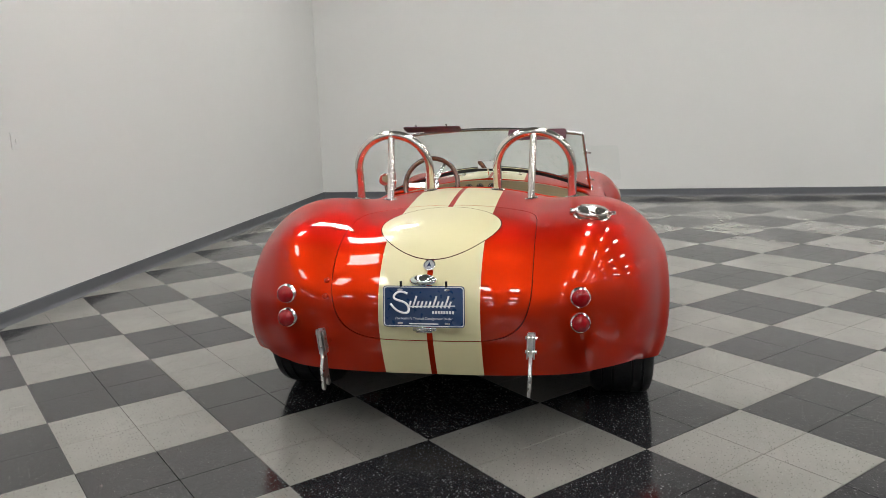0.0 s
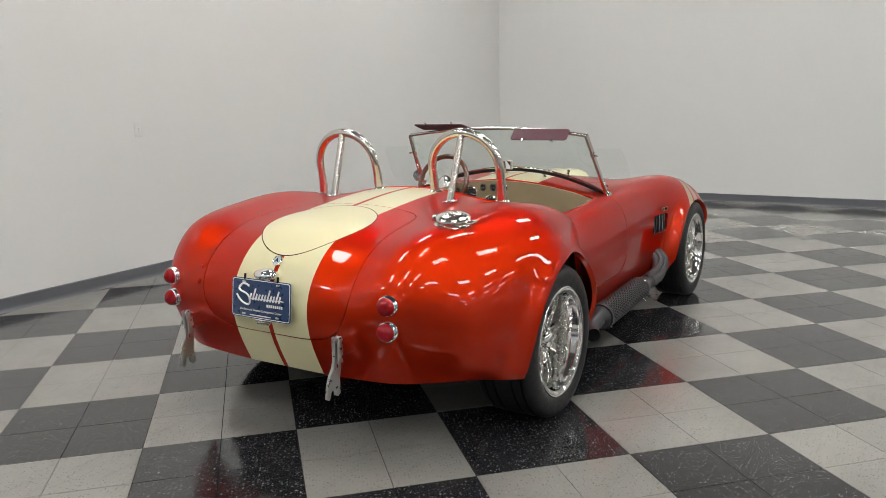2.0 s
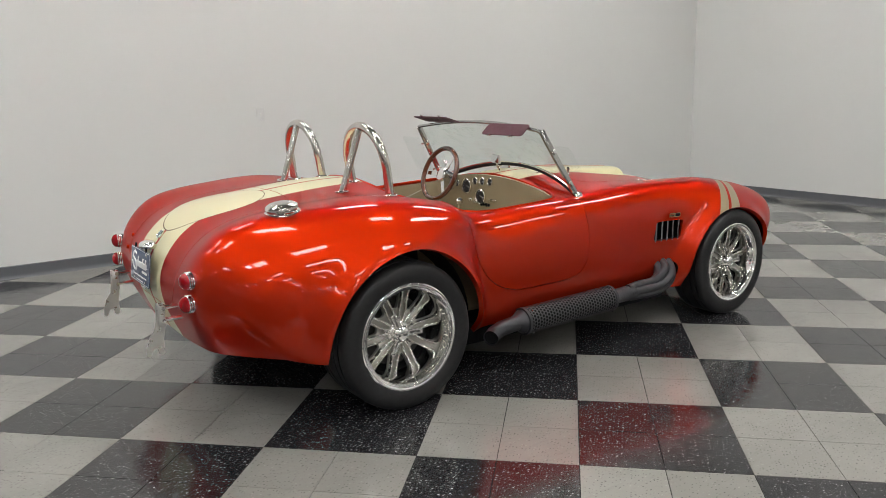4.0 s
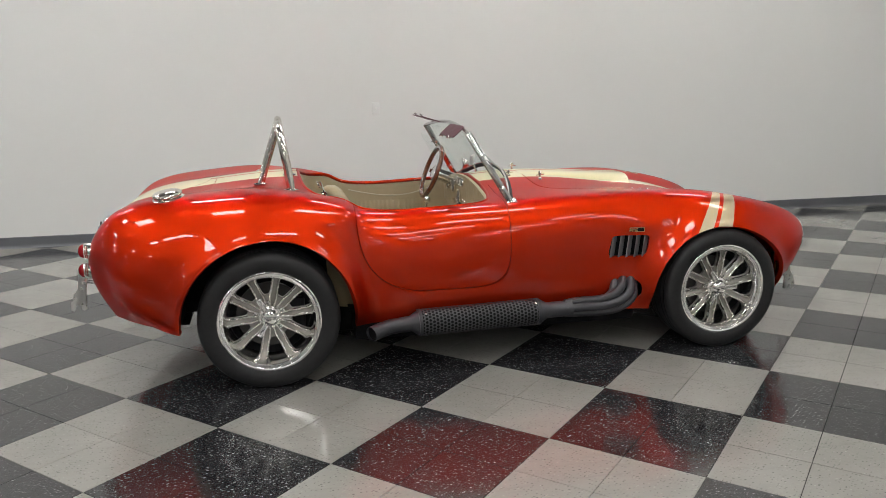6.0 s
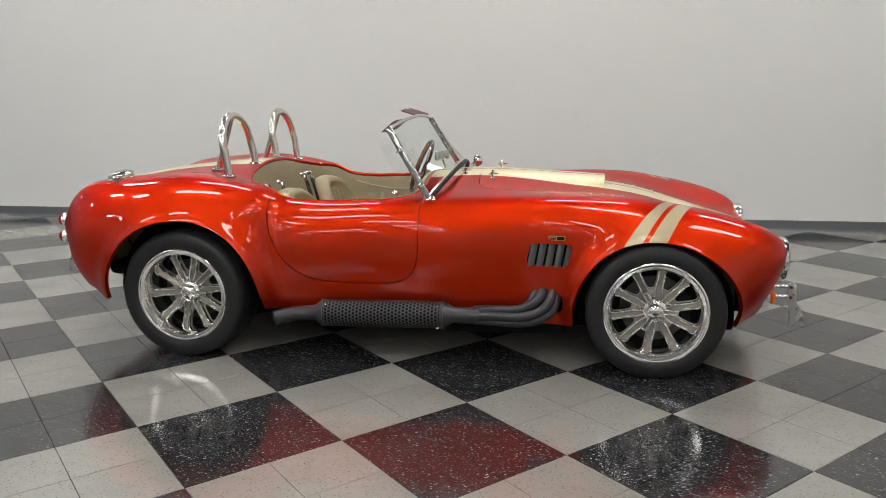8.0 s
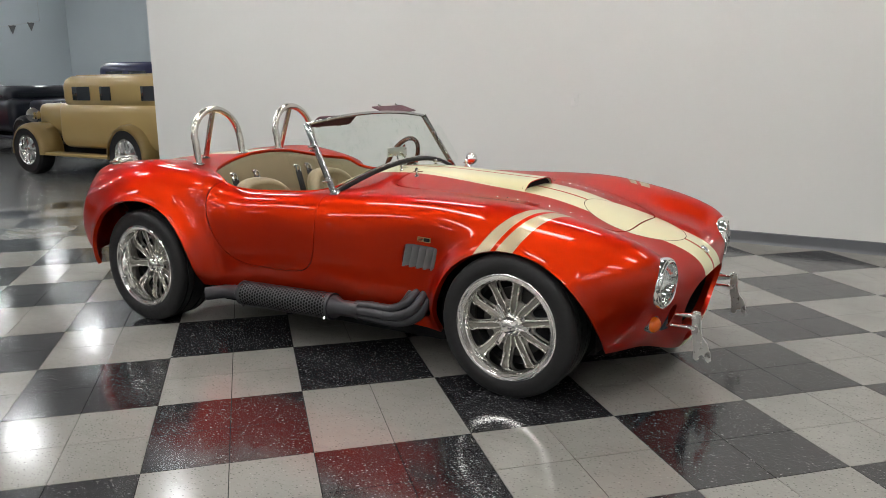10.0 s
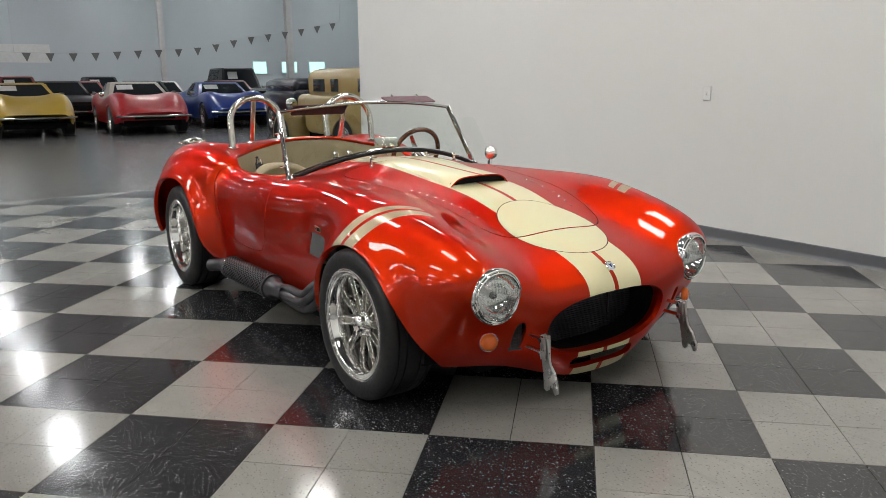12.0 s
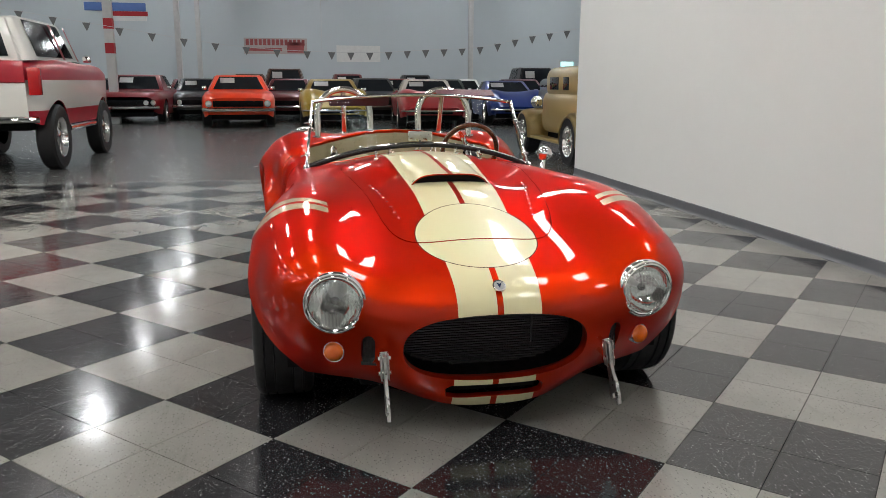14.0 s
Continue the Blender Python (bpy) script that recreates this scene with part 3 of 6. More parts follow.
def striped(faces):
    """Paint regions of a panel: red ground, cream stripes and ovals, their thin outlines, gold fender bands."""
    oval, rest = shell.cut(faces, seam(ovals, 0.008))
    line, rest = shell.cut(rest, seam(ovals, -0.008))
    cream, rest = shell.cut(rest, stripe_edge)
    left, other = shell.cut(cream, lambda x, y, z, u, v: 0.011 - y)
    right, middle = shell.cut(other, lambda x, y, z, u, v: 0.011 + y)
    band, rest = shell.cut(rest, fender_band)
    ahead, other = shell.cut(band, lambda x, y, z, u, v: 0.011 - fender_mid(x, y, z, u, v))
    behind, gap = shell.cut(other, lambda x, y, z, u, v: 0.011 + fender_mid(x, y, z, u, v))
    return [(rest, 0), (middle, 0), (gap, 0), (oval, 1), (left, 1), (right, 1), (line, 2), (ahead, 3), (behind, 3)]


def seam(shape, width):
    """The line of a shape moved inwards, for the gap round a panel."""
    return lambda x, y, z, u, v: shape(x, y, z, u, v) + width


skin = shell.faces
for opening in (wheel_arch, cockpit, mouth, chin_slot, small_duct, side_vent, exhaust_hole, lamp_hole):
    gone, skin = shell.cut(skin, opening)
panels = {}
for name, shape, width in (("door", door_shape, 0.022), ("hood", hood_shape, 0.019), ("trunk_lid", trunk_shape, 0.020)):
    inner, skin = shell.cut(skin, shape)
    panels[name], gap = shell.cut(inner, seam(shape, width))
    if name == "door":
        for part_gap in shell.cut(gap, lambda x, y, z, u, v: y):
            shell.mesh("panel_gap", [(part_gap, 0)], [BLACK], car, raised=-0.012)
    else:
        shell.mesh("panel_gap", [(gap, 0)], [BLACK], car, raised=-0.012)
shell.mesh("body", striped(skin), PAINTS, car, "candy red body shell with cream stripes and gold fender bands", skirt=0.022)
shell.mesh("hood", striped(panels["hood"]), PAINTS, car, "red hood with cream stripes and a cream oval", skirt=0.012)
shell.mesh("trunk_lid", striped(panels["trunk_lid"]), PAINTS, car, "red trunk lid with cream stripes and a cream oval", skirt=0.012)
for side in (-1, 1):
    panel, other = shell.cut(panels["door"], lambda x, y, z, u, v: -side * y)
    shell.mesh("door", [(panel, 0)], [RED], car, "closed candy red door", skirt=0.012)

# Raised scoop on the hood, open to the front.
SCOOP_X0, SCOOP_X1, SCOOP_W = 0.26, 0.915, 0.178


def scoop_grid(n, m):
    out = np.zeros((n, m, 3))
    for i in range(n):
        s = i / (n - 1)
        x = SCOOP_X1 + (SCOOP_X0 - SCOOP_X1) * s
        mid = spline([p[0] for p in LINE_MID[3:9]][::-1], [p[2] for p in LINE_MID[3:9]][::-1], [x])[0, 0]
        edge = spline([p[0] for p in LINE_HOOD[3:9]][::-1], [p[2] for p in LINE_HOOD[3:9]][::-1], [x])[0, 0]
        high = 0.040 * (1 - s) ** 0.8 * (1 - 0.25 * s) + 0.004
        for j in range(m):
            q = -1 + 2 * j / (m - 1)
            y = SCOOP_W * q
            ground = mid + (edge - mid) * (y / 0.24) ** 2
            lift = np.clip(1 - abs(q) ** 5, 0, 1)
            out[i, j] = (x + 0.012 * (1 - s) * (1 - q * q), y, ground - 0.006 + (high + 0.006) * lift)
    return out


scoop = Sheet(scoop_grid(40, 45)[:, ::1])
if scoop.n[len(scoop.n) // 2][2] < 0:
    scoop.n = [(-a, -b, -c) for a, b, c in scoop.n]
    scoop.faces = [f[::-1] for f in scoop.faces]
cream, plain_red = scoop.cut(scoop.faces, stripes)
scoop.mesh("hood_scoop", [(plain_red, 0), (cream, 1)], PAINTS, car, "cream striped air scoop, open to the front", skirt=0.006)
# A black sheet across the opening stands for the shade inside the scoop.
bm = bmesh.new()
pts = [(SCOOP_X1 - 0.012, SCOOP_W * 0.93 * (-1 + 2 * k / 24)) for k in range(25)]
lowv = [bm.verts.new((x, y, on_body(x, y) + 0.002)) for x, y in pts]
topv = [bm.verts.new((x - 0.004, y, on_body(x, y) + 0.034 * (1 - abs(y / SCOOP_W) ** 5) + 0.002)) for x, y in pts]
for k in range(24):
    bm.faces.new((lowv[k], lowv[k + 1], topv[k + 1], topv[k]))
part("scoop_mouth_shade", bm, BLACK, car)


# ---- wheels, wells and underside ----
def tread_profile(R, w):
    """Half of a tyre's section, mirrored: bead, sidewall, shoulder and a grooved tread."""
    half = [(0.221, 0.84), (0.232, 0.93), (R - 0.060, 1.00), (R - 0.040, 0.995), (R - 0.022, 0.96), (R - 0.010, 0.90), (R - 0.003, 0.80), (R - 0.001, 0.72)]
    for k in (0.62, 0.30):
        half += [(R, k + 0.035), (R - 0.009, k + 0.025), (R - 0.009, k - 0.025), (R, k - 0.035)]
    prof = [(r, h * w) for r, h in half]
    return [(r, -h) for r, h in prof] + prof[::-1]


def rim_profile(w, dish):
    """Barrel, concave polished lip with two fine steps, and the rolled outer bead."""
    return [(0.205, -w * 0.86), (0.184, -w * 0.6), (0.186, w * 0.80 - dish - 0.03), (0.1925, w * 0.80 - dish - 0.008), (0.1945, w * 0.82 - dish * 0.85), (0.1975, w * 0.84 - dish * 0.55), (0.2025, w * 0.86 - dish * 0.28), (0.2085, w * 0.88 - dish * 0.10),
            (0.2095, w * 0.895), (0.2150, w * 0.90), (0.2160, w * 0.92), (0.2220, w * 0.925), (0.2230, w * 0.945), (0.2275, w * 0.958), (0.2325, w * 0.962), (0.2365, w * 0.945), (0.237, w * 0.90), (0.225, w * 0.84)]


def spoke_edge(side):
    """Half of the border between a spoke and the windows beside it: a U bend near the hub, then straight to the rim."""
    wedge = math.tan(radians(18))
    pts = [(0.100, 0.100 * wedge), (0.1010, 0.0270), (0.1045, 0.0225), (0.111, 0.0198), (0.130, 0.0186), (0.155, 0.0186), (0.178, 0.0192), (0.1865, 0.0215), (0.1905, 0.0275), (0.1945, 0.0380)]
    return [(x, side * y) for x, y in pts]


def spoke_mesh():
    """The sunk web of one broad spoke, from the hub outwards along x."""
    root = [(0.050 * math.cos(radians(q)), 0.050 * math.sin(radians(q))) for q in (-18, -9, 0, 9, 18)]
    return prism(bmesh.new(), root + spoke_edge(1) + spoke_edge(-1)[::-1], -0.040, -0.024)


def rib_mesh():
    """The two raised ribs of a spoke, which border the windows and run on to the hub."""
    bm = bmesh.new()
    for side in (-1, 1):
        line = [(0.052, side * 0.0088), (0.090, side * 0.0150)] + [(x, y - side * 0.0048) for x, y in spoke_edge(side)[3:7]] + [(0.191, side * 0.0190)]
        for (xa, ya), (xb, yb) in zip(line, line[1:]):
            d = math.hypot(xb - xa, yb - ya)
            box(bm, -0.001, d + 0.001, -0.0036, 0.0036, -0.038, -0.004, 0.0015, seg=1, m=pose(xa, ya, 0, 0, 0, math.degrees(math.atan2(yb - ya, xb - xa))))
    return bm


def wheel(x, y, radius, width, dish, out, start, turn):
    """A polished ten-spoke alloy wheel with a three-wing centre nut, on a low black tyre."""
    w = width / 2
    hub = part("wheel", lathe(bmesh.new(), rim_profile(w, dish), 96), ALU, car, "polished deep-dish ten-spoke alloy wheel", pose(x, y, radius, 90 if out < 0 else -90, 0, 0))
    part("tyre", lathe(bmesh.new(), tread_profile(radius, w), 96), RUBBER, hub, "black low-profile tyre", angle=50)
    face = w * 0.80 - dish
    bm = lathe(bmesh.new(), [(0.056, face - 0.03), (0.056, face - 0.006), (0.052, face), (0.046, face + 0.004), (0.038, face + 0.005)], 60)
    part("hub", bm, CAST, hub)
    base = part("spoke", spoke_mesh(), WEB, hub, at=pose(0, 0, face, 0, 0, start))
    rib = part("spoke_rib", rib_mesh(), CAST, hub, "satin raised ribs", pose(0, 0, face, 0, 0, start))
    for k in range(1, 10):
        repeat(base, hub, pose(0, 0, face, 0, 0, start + 36 * k))
        repeat(rib, hub, pose(0, 0, face, 0, 0, start + 36 * k))
    bm = lathe(bmesh.new(), [(0.040, face), (0.040, face + 0.018), (0.034, face + 0.026), (0.027, face + 0.032), (0.015, face + 0.035), (0, face + 0.036)], 40)
    part("centre_cap", bm, CHROME, hub)
    wing = bmesh.new()
    for side in (-1, 1):
        box(wing, 0.030, 0.103, side * 0.0095 - 0.0028, side * 0.0095 + 0.0028, face + 0.010, face + 0.024, 0.0015)
    box(wing, 0.095, 0.103, -0.0120, 0.0120, face + 0.010, face + 0.024, 0.0015)
    box(wing, 0.030, 0.096, -0.007, 0.007, face + 0.010, face + 0.018)
    wing = part("spinner_wing", wing, CHROME, hub, at=pose(0, 0, 0, 0, 0, turn))
    for k in (1, 2):
        repeat(wing, hub, pose(0, 0, 0, 0, 0, turn + 120 * k))
    nut = part("lug_nut", lathe(bmesh.new(), [(0.011, 0), (0.011, 0.012), (0.008, 0.018), (0, 0.019)], 6), CHROME, hub, at=pose(0.070 * math.cos(radians(start + 18)), 0.070 * math.sin(radians(start + 18)), face - 0.020))
    for k in range(1, 5):
        a = radians(start + 18 + 72 * k)
        repeat(nut, hub, pose(0.070 * math.cos(a), 0.070 * math.sin(a), face - 0.020))
    bm = lathe(bmesh.new(), [(0.06, face - 0.075), (0.155, face - 0.075), (0.155, face - 0.055), (0.07, face - 0.055), (0.06, face - 0.04)], 48)
    part("brake_disc", bm, DARK_STEEL, hub)
    bm = box(bmesh.new(), 0.08, 0.165, -0.075, 0.075, face - 0.09, face - 0.040, 0.012)
    part("brake_caliper", bm, BLACK, hub)
    # black cone behind the spokes, in place of the shade inside the barrel
    part("barrel_shade", lathe(bmesh.new(), [(0.0, face - 0.095), (0.150, face - 0.095), (0.1865, face - 0.042)], 48), BLACK, hub)
    return hub


wheel(AXLE_R, -0.735, 0.326, 0.27, 0.064, -1, 6, -2)
wheel(AXLE_R, 0.735, 0.326, 0.27, 0.064, 1, 20, 32)
wheel(AXLE_F, -0.735, 0.318, 0.225, 0.035, -1, 10, 0)
wheel(AXLE_F, 0.735, 0.318, 0.225, 0.035, 1, 30, 42)


def wheel_well(cx, cz, r, side, low):
    """A black half-tunnel over a wheel, closed towards the middle of the car."""
    bm = bmesh.new()
    rings = []
    for y in (0.50, 0.60, 0.72):
        rr = r + 0.012
        rings.append([bm.verts.new((cx + rr * math.cos(a), side * y, max(cz + rr * math.sin(a), low))) for a in (radians(-25 + 230 * k / 30) for k in range(31))])
    for a, b in zip(rings, rings[1:]):
        for k in range(30):
            bm.faces.new((a[k], a[k + 1], b[k + 1], b[k]))
    bm.faces.new(rings[0])
    return part("wheel_well", bm, BLACK, car)


for side in (-1, 1):
    wheel_well(AXLE_R + 0.005, 0.308, 0.402, side, 0.30)
    wheel_well(1.132, 0.285, 0.364, side, 0.22)
# underside blocks, made low and wide to keep light off the floor below
bm = bmesh.new()
box(bm, -1.80, -1.45, -0.50, 0.50, 0.325, 0.400, 0.03)
box(bm, -1.30, 1.50, -0.46, 0.46, 0.125, 0.26, 0.02)
box(bm, -0.76, 0.74, -0.66, 0.66, 0.135, 0.25, 0.02)
part("underbody", bm, BLACK, car)
bm = bmesh.new()
tube(bm, [(AXLE_R, -0.6, 0.32), (AXLE_R, 0.6, 0.32)], 0.04)
tube(bm, [(AXLE_F, -0.62, 0.30), (AXLE_F, 0.62, 0.30)], 0.03)
part("axle", bm, BLACK, car)


# ---- nose ----
bm = bmesh.new()
ring = [(1.0 * math.copysign(abs(math.cos(a)) ** 0.77, math.cos(a)), math.copysign(abs(math.sin(a)) ** 0.77, math.sin(a))) for a in (2 * math.pi * k / 64 for k in range(64))]
rows = [[bm.verts.new((x + (0.030 * d if x > 1.6 else 0.0), 0.328 * s * c, 0.354 + 0.126 * s * d)) for c, d in ring] for x, s in ((1.735, 1.015), (1.70, 1.03), (1.58, 1.0))]
for a, b in zip(rows, rows[1:]):
    for k in range(64):
        bm.faces.new((a[k], a[(k + 1) % 64], b[(k + 1) % 64], b[k]))
part("air_duct", bm, BLACK, car)
bm = bmesh.new()
rows = [[bm.verts.new((x + 0.032 * d - 0.022 * c * c, 0.328 * s * c, 0.354 + 0.126 * s * d)) for c, d in ring] for x, s in ((1.775, 1.012), (1.735, 1.012))]
for k in range(64):
    bm.faces.new((rows[0][k], rows[0][(k + 1) % 64], rows[1][(k + 1) % 64], rows[1][k]))
part("mouth_lip", bm, RED, car, "red rolled edge inside the nose opening")
bm = bmesh.new()
box(bm, 1.575, 1.585, -0.34, 0.34, 0.22, 0.50)
for k in range(26):
    z = 0.231 + k * 0.0095
    half = 0.325 * max(0.0, 1 - abs((z - 0.354) / 0.128) ** 2.6) ** (1 / 2.6)
    if half > 0.05:
        box(bm, 1.586, 1.597, -half, half, z, z + 0.0042)
part("radiator_grille", bm, plain("grille black", (0.035, 0.035, 0.036), 0.5, 0.2), car, "black finned radiator grille in the nose")
bm = box(bmesh.new(), 1.60, 1.606, 0.172, 0.178, 0.30, 0.47)
part("grille_bracket", bm, PIPE, car)
bm = box(bmesh.new(), 1.58, 1.665, -0.17, 0.17, 0.155, 0.21)
part("chin_duct", bm, BLACK, car)
MESH = plain("dark wire mesh", (0.05, 0.05, 0.05), 0.5, 0.6, vary=0.3)
for side in (-1, 1):
    bm = box(bmesh.new(), -0.012, -0.008, -0.027, 0.027, -0.062, 0.062)
    for k in range(9):
        tube(bm, [(-0.006, -0.026, -0.054 + k * 0.0125), (-0.006, 0.026, -0.048 + k * 0.0125)], 0.0014, 5)
    for k in range(5):
        tube(bm, [(-0.006, -0.02 + k * 0.01, -0.056), (-0.006, -0.02 + k * 0.01, 0.056)], 0.0014, 5)
    part("duct_mesh", bm, MESH, car, at=pose(on_end(side * 0.444, 0.352, 1) - 0.016, side * 0.444, 0.352, 0, 0, side * 20))


def headlight(y):
    """A round lamp: stepped chrome bezel, deep mirror bowl, bulb behind a small shield, clear fluted lens."""
    turn = pose(1.736, y, 0.526, 0, 91, 6 * (1 if y > 0 else -1))
    bezel = [(0.098, -0.034), (0.1035, -0.026), (0.1075, -0.008), (0.1075, 0.004), (0.1045, 0.011), (0.1005, 0.0125), (0.0990, 0.0095), (0.0975, 0.0125), (0.0955, 0.0185), (0.0915, 0.0205), (0.0880, 0.0175), (0.0868, 0.006)]
    h = part("headlight", lathe(bmesh.new(), bezel, 72), CHROME, car, "round headlight in a stepped chrome ring", turn)
    part("reflector", lathe(bmesh.new(), [(0.0875, 0.006), (0.081, -0.016), (0.066, -0.040), (0.044, -0.058), (0.020, -0.067), (0, -0.069)], 48), BOWL, h, "bright mirror bowl")
    part("bucket", lathe(bmesh.new(), [(0.092, -0.17), (0.098, -0.10), (0.1005, -0.022), (0.099, -0.012)], 64), RED, h)
    part("bulb", lathe(bmesh.new(), [(0.011, -0.068), (0.011, -0.03), (0.008, -0.022), (0, -0.020)], 16), plain("frosted bulb", (0.8, 0.8, 0.78), 0.3), h)
    part("bulb_shield", lathe(bmesh.new(), [(0.015, -0.026), (0.0145, -0.018), (0.011, -0.012), (0.005, -0.009), (0, -0.0085)], 24), DARK_STEEL, h)
    bm = lathe(bmesh.new(), [(0.0872, 0.012), (0.075, 0.022), (0.050, 0.032), (0.026, 0.037), (0, 0.0385)], 48)
    lens = part("lens", bm, FLUTED, h, "clear fluted lens")
    lens.visible_shadow = False
    return h


BOWL = plain("mirror bowl", (0.86, 0.86, 0.85), 0.10, 1.0, vary=0.05, scale=30, grain=0.25, grain_scale=28)
m, t, b = shader("fluted headlight glass")
clear, gloss, mixer = t.nodes.new("ShaderNodeBsdfTransparent"), t.nodes.new("ShaderNodeBsdfGlossy"), t.nodes.new("ShaderNodeMixShader")
clear.inputs[0].default_value, gloss.inputs["Roughness"].default_value = (0.93, 0.95, 0.94, 1), 0.22
wave = node(t, "ShaderNodeTexWave", Scale=26.0, Distortion=0.0)
wave.bands_direction = "Y"
t.links.new(coords(t), wave.inputs["Vector"])
ridge = node(t, "ShaderNodeBump", Strength=0.6, Distance=0.002)
t.links.new(wave.outputs[1], ridge.inputs["Height"])
t.links.new(ridge.outputs[0], gloss.inputs["Normal"])
t.links.new(ramp(t, wave.outputs[1], 0.0, 1.0, 0.20, 0.42), mixer.inputs[0])
t.links.new(clear.outputs[0], mixer.inputs[1])
t.links.new(gloss.outputs[0], mixer.inputs[2])
t.links.new(mixer.outputs[0], t.nodes["Material Output"].inputs[0])
FLUTED = m
for side in (-1, 1):
    headlight(side * 0.553)
    turn = pose(on_end(side * 0.556, 0.343, 1) + 0.004, side * 0.556, 0.343, 0, 88, side * 20)
    ind = part("indicator", lathe(bmesh.new(), [(0.036, -0.03), (0.039, 0.006), (0.037, 0.012), (0.033, 0.012)], 32), CHROME, car, "round amber indicator lamp", turn)
    lens = part("lens", lathe(bmesh.new(), [(0.034, -0.01), (0.034, 0.012), (0.031, 0.022), (0.022, 0.030), (0.01, 0.033), (0, 0.034)], 32), AMBER, ind)
    part("reflector", lathe(bmesh.new(), [(0.033, -0.012), (0, -0.014)], 24), plain("amber backing", (0.8, 0.32, 0.05), 0.3, 0.6), ind)


def emblem(x, z, tilt, label):
    """A small round chrome emblem with a dark centre; its drawing is left plain."""
    e = part("emblem", lathe(bmesh.new(), [(0.0235, 0.0), (0.0235, 0.006), (0.020, 0.008), (0.0185, 0.006)], 32), CHROME, car, label, pose(x, 0.004, z, 0, tilt, 0))
    part("enamel", lathe(bmesh.new(), [(0.0185, 0.0062), (0, 0.0072)], 24), plain("pale enamel", (0.55, 0.56, 0.58), 0.2, 0.4), e)
    part("enamel_mark", prism(bmesh.new(), [(-0.010, -0.009), (0.012, 0.0), (-0.010, 0.009), (-0.005, 0.0)], 0.0074, 0.0086), plain("dark enamel", (0.02, 0.03, 0.08), 0.25), e)


emblem(1.765, on_body(1.765, 0.0) + 0.004, 42, "round chrome nose emblem")
emblem(-1.930, 0.745, -48, "round chrome tail emblem")


def jack_pad(x, y, z, way, lean):
    """A steel lifting fork on two round studs; way: +1 to the front, -1 to the rear."""
    base = pose(x, y, z, 0, 0, 0 if way > 0 else 180)
    outline = [(-0.012, 0.028), (0.020, 0.026), (0.024, -0.045), (0.030, -0.075), (0.052, -0.100), (0.066, -0.140), (0.070, -0.178), (0.058, -0.186), (0.050, -0.176),
               (0.046, -0.160), (0.034, -0.150), (0.022, -0.157), (0.020, -0.178), (0.010, -0.184), (-0.004, -0.176), (-0.002, -0.120), (-0.010, -0.080), (-0.014, -0.04)]
    bm = prism(bmesh.new(), outline, -0.0055, 0.0055, pose(0, 0, 0, 90, 0, 0), bevel=0.002)
    j = part("jack_pad", bm, STEEL, car, "forked steel lifting pad on two chrome studs", base @ pose(0, 0, 0, lean, 0, 0))
    bm = box(bmesh.new(), -0.013, -0.009, -0.0145, 0.0145, -0.060, 0.034, 0.0015)
    for f in (-0.0125, 0.0125):
        box(bm, -0.011, 0.016, f - 0.002, f + 0.002, -0.060, 0.034, 0.0015)
    part("channel", bm, STEEL, j)
    for h in (0.016, -0.036):
        bm = tube(bmesh.new(), [(-0.13, 0, h), (-0.010, 0, h)], 0.0085, 14)
        tube(bm, [(-0.006, -0.020, h), (-0.006, 0.020, h)], 0.0055, 8)
        tube(bm, [(-0.006, -0.021, h), (-0.006, -0.016, h)], 0.009, 6)
        tube(bm, [(-0.006, 0.016, h), (-0.006, 0.021, h)], 0.009, 6)
        part("stud", bm, CHROME, j)
    return j


jack_pad(-2.060, 0.400, 0.495, -1, 6)
jack_pad(-2.060, -0.382, 0.495, -1, -2)
jack_pad(1.835, -0.400, 0.342, 1, 2)
jack_pad(1.835, 0.382, 0.342, 1, 8)

# ---- tail ----
for side in (-1, 1):
    for z in (0.645, 0.553):
        t_l = part("tail_light", lathe(bmesh.new(), [(0.030, -0.03), (0.035, -0.002), (0.0365, 0.006), (0.0345, 0.010), (0.0365, 0.014), (0.0345, 0.018), (0.0365, 0.022), (0.033, 0.026), (0.031, 0.024)], 40), CHROME, car,
                   "round red tail light in a ribbed chrome ring", pose(on_end(side * 0.553, z, -1) + 0.004, side * 0.553, z, 0, -90, -side * 8))
        part("lens", lathe(bmesh.new(), [(0.0325, 0.016), (0.033, 0.028), (0.029, 0.040), (0.020, 0.048), (0.009, 0.052), (0, 0.0525)], 40), RED_LENS, t_l)
        part("reflector", lathe(bmesh.new(), [(0.034, 0.014), (0.02, 0.006), (0, 0.005)], 24), plain("red backing", (0.5, 0.03, 0.03), 0.3, 0.5), t_l)
for side in (-1, 1):
    for z, xx in ((0.69, -1.955), (0.635, -1.985)):
        if side > 0:
            part("lid_buffer", lathe(bmesh.new(), [(0.011, -0.01), (0.011, 0.008), (0.007, 0.013), (0, 0.014)], 16), RED, car, at=pose(xx + 0.004, 0.402, z, 0, -80, 0))
BLUE = plain("plate blue", (0.012, 0.040, 0.115), 0.3, coat=0.6, vary=0.05)
WHITE = plain("white lettering", (0.80, 0.80, 0.80), 0.4, vary=0.02)
PLATE = pose(-2.028, 0.012, 0.612, 90, 0, -90) @ pose(0, 0, 0, -7, 0, 0)
plate = part("dealer_plate", prism(bmesh.new(), rounded(0.305, 0.153, 0.012), -0.0015, 0.0015, bevel=0.0008), BLUE, car, "blue dealer plate with white swash and border", PLATE)
bm = bmesh.new()
out, inn = rounded(0.299, 0.147, 0.011), rounded(0.293, 0.141, 0.009)
a = [bm.verts.new((x, y, 0.0022)) for x, y in out]
b2 = [bm.verts.new((x, y, 0.0022)) for x, y in inn]
